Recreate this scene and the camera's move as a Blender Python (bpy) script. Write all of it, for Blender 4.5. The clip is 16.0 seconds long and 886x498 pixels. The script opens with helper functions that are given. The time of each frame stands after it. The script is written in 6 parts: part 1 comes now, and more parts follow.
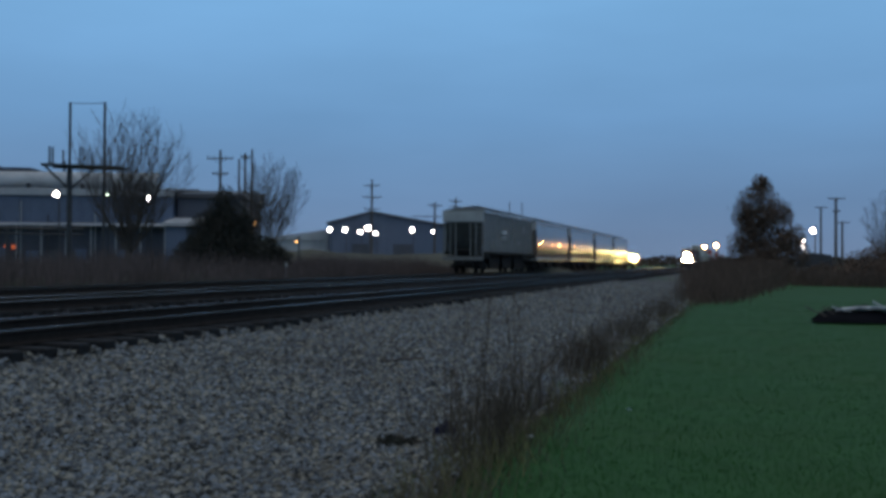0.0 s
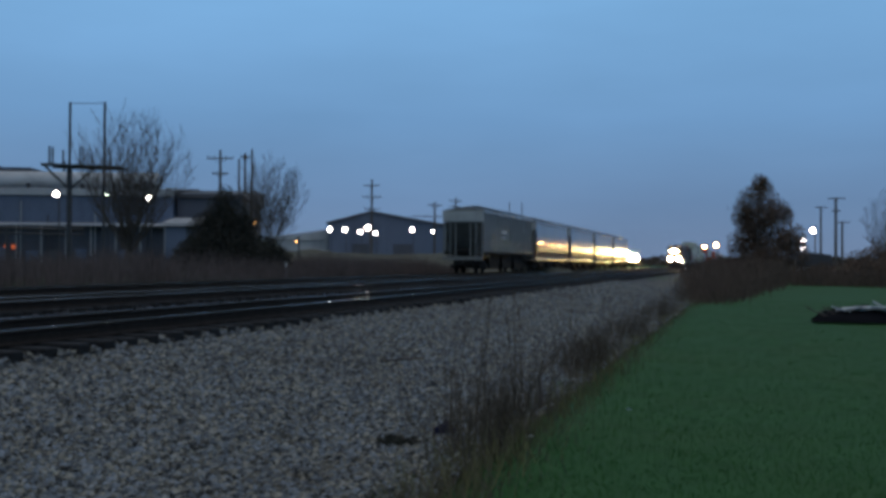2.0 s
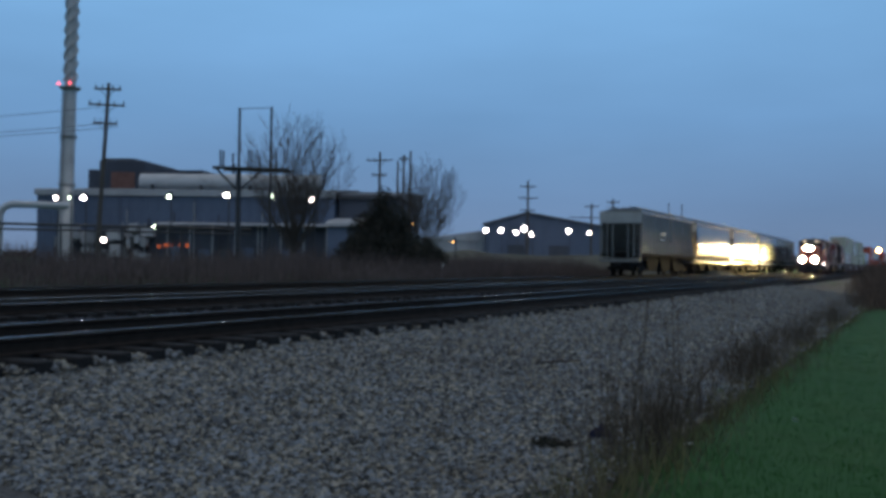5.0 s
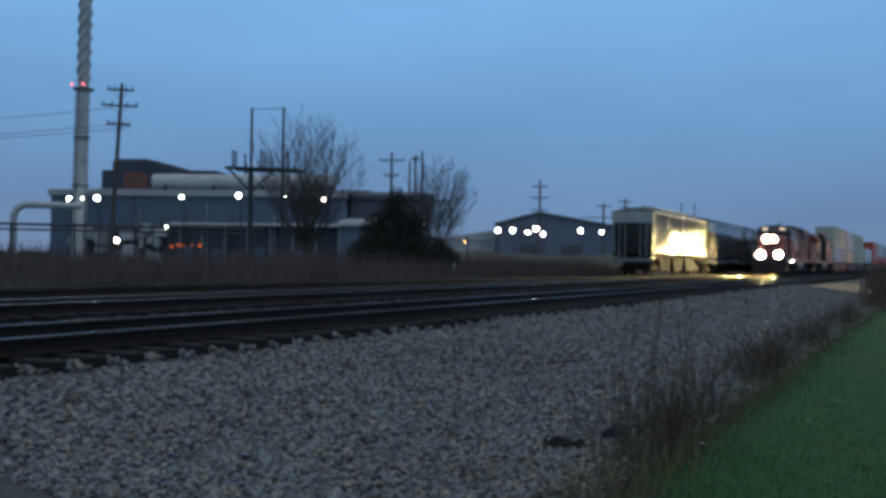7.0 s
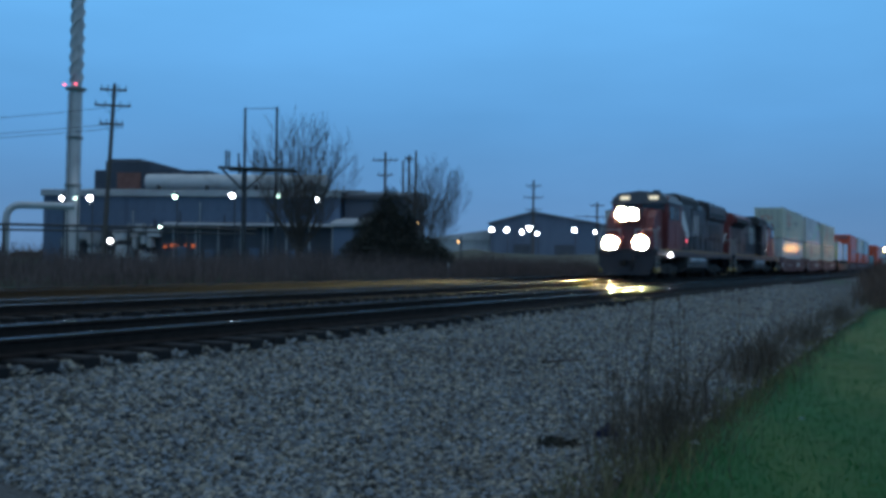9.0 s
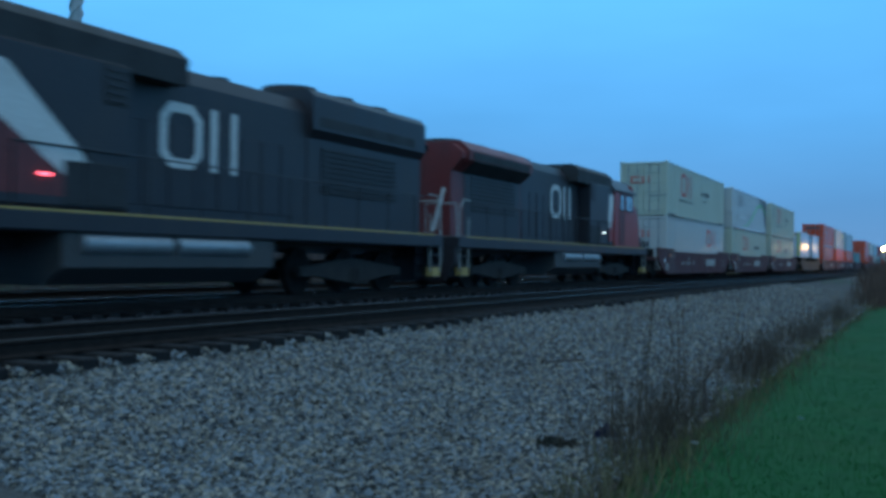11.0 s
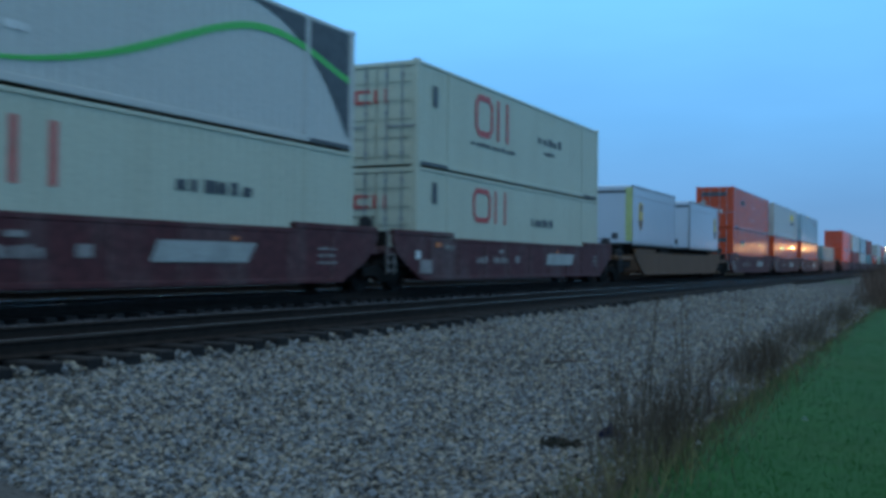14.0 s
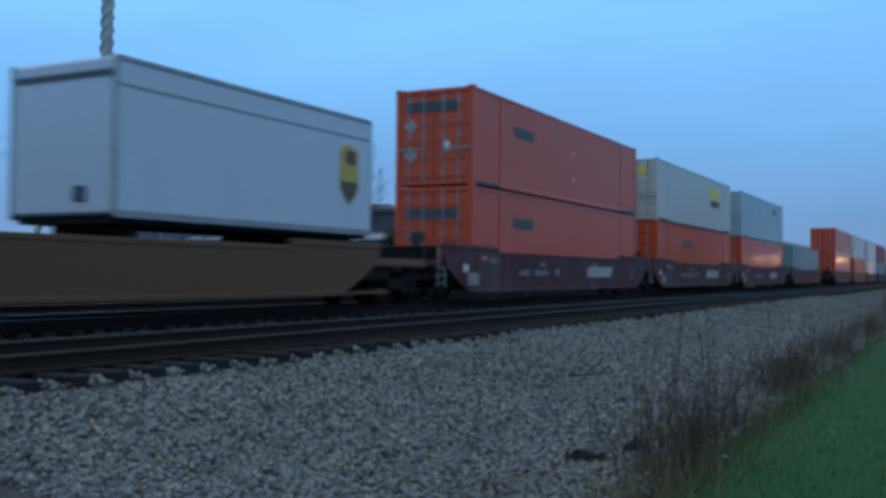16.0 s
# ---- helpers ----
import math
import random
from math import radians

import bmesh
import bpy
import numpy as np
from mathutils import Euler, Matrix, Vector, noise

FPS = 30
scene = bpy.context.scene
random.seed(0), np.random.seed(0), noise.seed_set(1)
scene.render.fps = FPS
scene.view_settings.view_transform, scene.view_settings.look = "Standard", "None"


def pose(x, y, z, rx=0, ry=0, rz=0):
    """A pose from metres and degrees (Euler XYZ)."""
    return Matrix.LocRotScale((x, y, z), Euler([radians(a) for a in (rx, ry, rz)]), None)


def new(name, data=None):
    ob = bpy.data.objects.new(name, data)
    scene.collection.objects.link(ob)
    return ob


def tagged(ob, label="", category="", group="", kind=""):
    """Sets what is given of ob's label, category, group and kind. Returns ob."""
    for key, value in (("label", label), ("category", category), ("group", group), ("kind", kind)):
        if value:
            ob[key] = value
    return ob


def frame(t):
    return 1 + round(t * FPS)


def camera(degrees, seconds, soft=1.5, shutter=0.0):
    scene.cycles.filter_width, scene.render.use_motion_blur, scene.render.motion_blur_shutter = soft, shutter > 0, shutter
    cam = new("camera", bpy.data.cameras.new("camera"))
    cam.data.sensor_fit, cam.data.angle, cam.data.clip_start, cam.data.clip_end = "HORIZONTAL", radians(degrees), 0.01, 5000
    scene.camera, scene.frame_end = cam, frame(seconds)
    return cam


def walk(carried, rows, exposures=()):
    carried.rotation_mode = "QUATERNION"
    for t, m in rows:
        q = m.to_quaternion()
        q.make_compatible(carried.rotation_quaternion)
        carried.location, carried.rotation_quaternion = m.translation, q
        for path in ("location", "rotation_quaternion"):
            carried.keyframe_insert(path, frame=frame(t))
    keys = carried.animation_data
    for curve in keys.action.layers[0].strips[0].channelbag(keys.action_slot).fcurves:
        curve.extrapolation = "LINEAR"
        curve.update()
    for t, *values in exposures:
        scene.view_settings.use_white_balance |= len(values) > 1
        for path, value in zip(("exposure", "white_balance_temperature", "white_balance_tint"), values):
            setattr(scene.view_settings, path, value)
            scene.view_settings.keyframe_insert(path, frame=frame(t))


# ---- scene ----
# ---- camera ----
cam = camera(47.63, 16.0, soft=3.7, shutter=0.3)
EYE = (0.0, 0.0, 1.55)
TURNS = [  # seconds, yaw, pitch, roll
    (0.0, 16.786, 0.794, -0.313), (2.0, 16.783, 0.788, -0.308), (3.0, 16.786, 0.788, -0.301),
    (3.5, 17.03, 0.771, -0.388), (3.9, 17.27, 0.75, -0.44), (4.0, 17.93, 0.744, -0.48), (4.1, 20.3, 0.70, -0.55), (4.2, 21.56, 0.66, -0.60),
    (4.3, 22.7, 0.63, -0.66), (4.4, 23.07, 0.623, -0.68), (4.5, 23.40, 0.623, -0.70), (4.6, 23.66, 0.63, -0.73), (4.7, 24.2, 0.66, -0.76),
    (4.8, 24.75, 0.69, -0.79), (4.9, 25.27, 0.73, -0.82), (5.0, 25.651, 0.761, -0.84), (5.2, 26.16, 0.80, -0.84), (6.2, 26.35, 0.76, -0.80), (7.5, 26.264, 0.726, -0.78),
    (8.0, 26.108, 0.722, -0.74), (8.5, 26.016, 0.723, -0.74), (9.5, 25.93, 0.745, -0.65), (11.0, 25.898, 0.765, -0.56),
    (12.0, 25.898, 0.765, -0.559), (13.0, 25.905, 0.768, -0.54), (13.5, 25.99, 0.763, -0.547),
    (14.0, 26.124, 0.775, -0.62), (14.5, 26.207, 0.858, -0.6), (15.0, 26.708, 0.946, -0.65),
    (15.5, 27.195, 1.117, -0.6), (16.0, 27.469, 1.484, -0.45)]
walk(cam, [(t, pose(*EYE, 90 + p, r, y)) for t, y, p, r in TURNS],
     exposures=[(0.0, 0.04, 6860, 14), (3.0, 0.05, 6950, 16), (5.0, 0.10, 6880, 16), (7.5, 0.12, 6540, 12), (8.5, 0.10, 5880, 6), (10.0, 0.36, 5350, -2), (11.0, 0.46, 5200, -5), (11.5, 0.66, 5300, -5), (12.5, 0.71, 5520, -4), (14.5, 0.61, 5860, 3), (16.0, 0.56, 6150, 9)])

# ---- world and light ----
world = bpy.data.worlds.new("dusk_sky")
scene.world = world
world.use_nodes = True
wn, wl = world.node_tree.nodes, world.node_tree.links
wn.clear()
w_out, w_bg = wn.new("ShaderNodeOutputWorld"), wn.new("ShaderNodeBackground")
w_co, w_sep, w_ramp = wn.new("ShaderNodeTexCoord"), wn.new("ShaderNodeSeparateXYZ"), wn.new("ShaderNodeValToRGB")
w_map, w_noise, w_cl, w_mul = wn.new("ShaderNodeMapping"), wn.new("ShaderNodeTexNoise"), wn.new("ShaderNodeMapRange"), wn.new("ShaderNodeMixRGB")
w_map.inputs["Scale"].default_value = (1.2, 1.2, 5.0)
w_noise.inputs["Scale"].default_value, w_noise.inputs["Detail"].default_value = 2.2, 4.0
w_cl.inputs[1].default_value, w_cl.inputs[2].default_value = 0.3, 0.7
w_cl.inputs[3].default_value, w_cl.inputs[4].default_value = 0.93, 1.07
w_mul.blend_type, w_mul.inputs[0].default_value = "MULTIPLY", 1.0
SKY = [(0.0, (0.140, 0.220, 0.360)), (0.06, (0.129, 0.246, 0.432)), (0.14, (0.135, 0.308, 0.558)),
       (0.25, (0.168, 0.405, 0.715)), (0.5, (0.27, 0.42, 0.59)), (1.0, (0.50, 0.54, 0.58))]
w_ramp.color_ramp.elements.remove(w_ramp.color_ramp.elements[1])
for i, (at, c) in enumerate(SKY):
    e = w_ramp.color_ramp.elements[0] if i == 0 else w_ramp.color_ramp.elements.new(at)
    e.position, e.color = at, (*c, 1)
wl.new(w_co.outputs["Generated"], w_sep.inputs[0])
wl.new(w_sep.outputs["Z"], w_ramp.inputs[0])
wl.new(w_co.outputs["Generated"], w_map.inputs[0])
wl.new(w_map.outputs[0], w_noise.inputs["Vector"])
wl.new(w_noise.outputs[0], w_cl.inputs[0])
wl.new(w_ramp.outputs[0], w_mul.inputs[1])
wl.new(w_cl.outputs[0], w_mul.inputs[2])
wl.new(w_mul.outputs[0], w_bg.inputs[0])
w_bg.inputs[1].default_value = 1.0
wl.new(w_bg.outputs[0], w_out.inputs[0])

sun_data = bpy.data.lights.new("overcast_sun", "SUN")
sun_data.energy, sun_data.angle, sun_data.color = 0.12, radians(40), (1.0, 0.96, 0.9)
sun = new("overcast_sun", sun_data)
sun.matrix_world = pose(0, 0, 60, 35, 15, 0)

# ---- materials ----
def mat(name, colour, rough=0.7, metal=0.0, spread=0.25, scale=3.0, fine=40.0, bump=0.2, second=None, island=0.0, tint=None, coat=0.0, streak=1.0, dist=0.01, spec=0.5):
    """A procedural surface: two scales of colour variation and a fine relief. second: the colour of stains."""
    m = bpy.data.materials.new(name)
    m.use_nodes = True
    n, l = m.node_tree.nodes, m.node_tree.links
    b = n["Principled BSDF"]
    co, mp = n.new("ShaderNodeTexCoord"), n.new("ShaderNodeMapping")
    mp.inputs["Scale"].default_value = (1, 1, streak)
    l.new(co.outputs["Object"], mp.inputs[0])
    big, small = n.new("ShaderNodeTexNoise"), n.new("ShaderNodeTexNoise")
    big.inputs["Scale"].default_value, big.inputs["Detail"].default_value = scale, 5
    small.inputs["Scale"].default_value, small.inputs["Detail"].default_value = fine, 3
    l.new(mp.outputs[0], big.inputs["Vector"])
    l.new(co.outputs["Object"], small.inputs["Vector"])
    mix = n.new("ShaderNodeMixRGB")
    mix.inputs[1].default_value = (*colour, 1)
    mix.inputs[2].default_value = (*(second or [c * 0.45 for c in colour]), 1)
    ramp = n.new("ShaderNodeMapRange")
    ramp.inputs[1].default_value, ramp.inputs[2].default_value = 0.45, 0.75
    ramp.inputs[4].default_value = min(1.0, spread * 2)
    l.new(big.outputs[0], ramp.inputs[0])
    l.new(ramp.outputs[0], mix.inputs[0])
    fine_mul, fr = n.new("ShaderNodeMixRGB"), n.new("ShaderNodeMapRange")
    fine_mul.blend_type, fine_mul.inputs[0].default_value = "MULTIPLY", 1.0
    fr.inputs[1].default_value, fr.inputs[2].default_value = 0.3, 0.7
    fr.inputs[3].default_value, fr.inputs[4].default_value = 1 - spread * 0.8, 1 + spread * 0.5
    l.new(small.outputs[0], fr.inputs[0])
    l.new(mix.outputs[0], fine_mul.inputs[1])
    l.new(fr.outputs[0], fine_mul.inputs[2])
    last = fine_mul
    if island:
        geo, ir, im = n.new("ShaderNodeNewGeometry"), n.new("ShaderNodeMapRange"), n.new("ShaderNodeMixRGB")
        im.blend_type, im.inputs[0].default_value = "MULTIPLY", 1.0
        ir.inputs[3].default_value, ir.inputs[4].default_value = 1 - island, 1 + island
        l.new(geo.outputs["Random Per Island"], ir.inputs[0])
        l.new(last.outputs[0], im.inputs[1])
        l.new(ir.outputs[0], im.inputs[2])
        last = im
        if tint:   # some pieces take another hue
            wn_, pick, tm = n.new("ShaderNodeTexWhiteNoise"), n.new("ShaderNodeMapRange"), n.new("ShaderNodeMixRGB")
            wn_.noise_dimensions, tm.blend_type = "1D", "MULTIPLY"
            tm.inputs[2].default_value = (*tint, 1)
            pick.inputs[1].default_value, pick.inputs[2].default_value = 0.35, 0.8
            l.new(geo.outputs["Random Per Island"], wn_.inputs["W"])
            l.new(wn_.outputs["Value"], pick.inputs[0])
            l.new(pick.outputs[0], tm.inputs[0])
            l.new(last.outputs[0], tm.inputs[1])
            last = tm
    l.new(last.outputs[0], b.inputs["Base Color"])
    b.inputs["Roughness"].default_value, b.inputs["Metallic"].default_value = rough, metal
    rr = n.new("ShaderNodeMapRange")
    rr.inputs[3].default_value, rr.inputs[4].default_value = max(0.03, rough - 0.12), min(1.0, rough + 0.12)
    l.new(big.outputs[0], rr.inputs[0])
    l.new(rr.outputs[0], b.inputs["Roughness"])
    b.inputs["Coat Weight"].default_value, b.inputs["Specular IOR Level"].default_value = coat, spec
    if bump:
        bp = n.new("ShaderNodeBump")
        bp.inputs["Strength"].default_value, bp.inputs["Distance"].default_value = bump, dist
        l.new(small.outputs[0], bp.inputs["Height"])
        l.new(bp.outputs[0], b.inputs["Normal"])
    return m


def glow(name, colour, strength):
    m = bpy.data.materials.new(name)
    m.use_nodes = True
    n, l = m.node_tree.nodes, m.node_tree.links
    n.clear()
    o, e = n.new("ShaderNodeOutputMaterial"), n.new("ShaderNodeEmission")
    e.inputs[0].default_value, e.inputs[1].default_value = (*colour, 1), strength
    l.new(e.outputs[0], o.inputs[0])
    return m


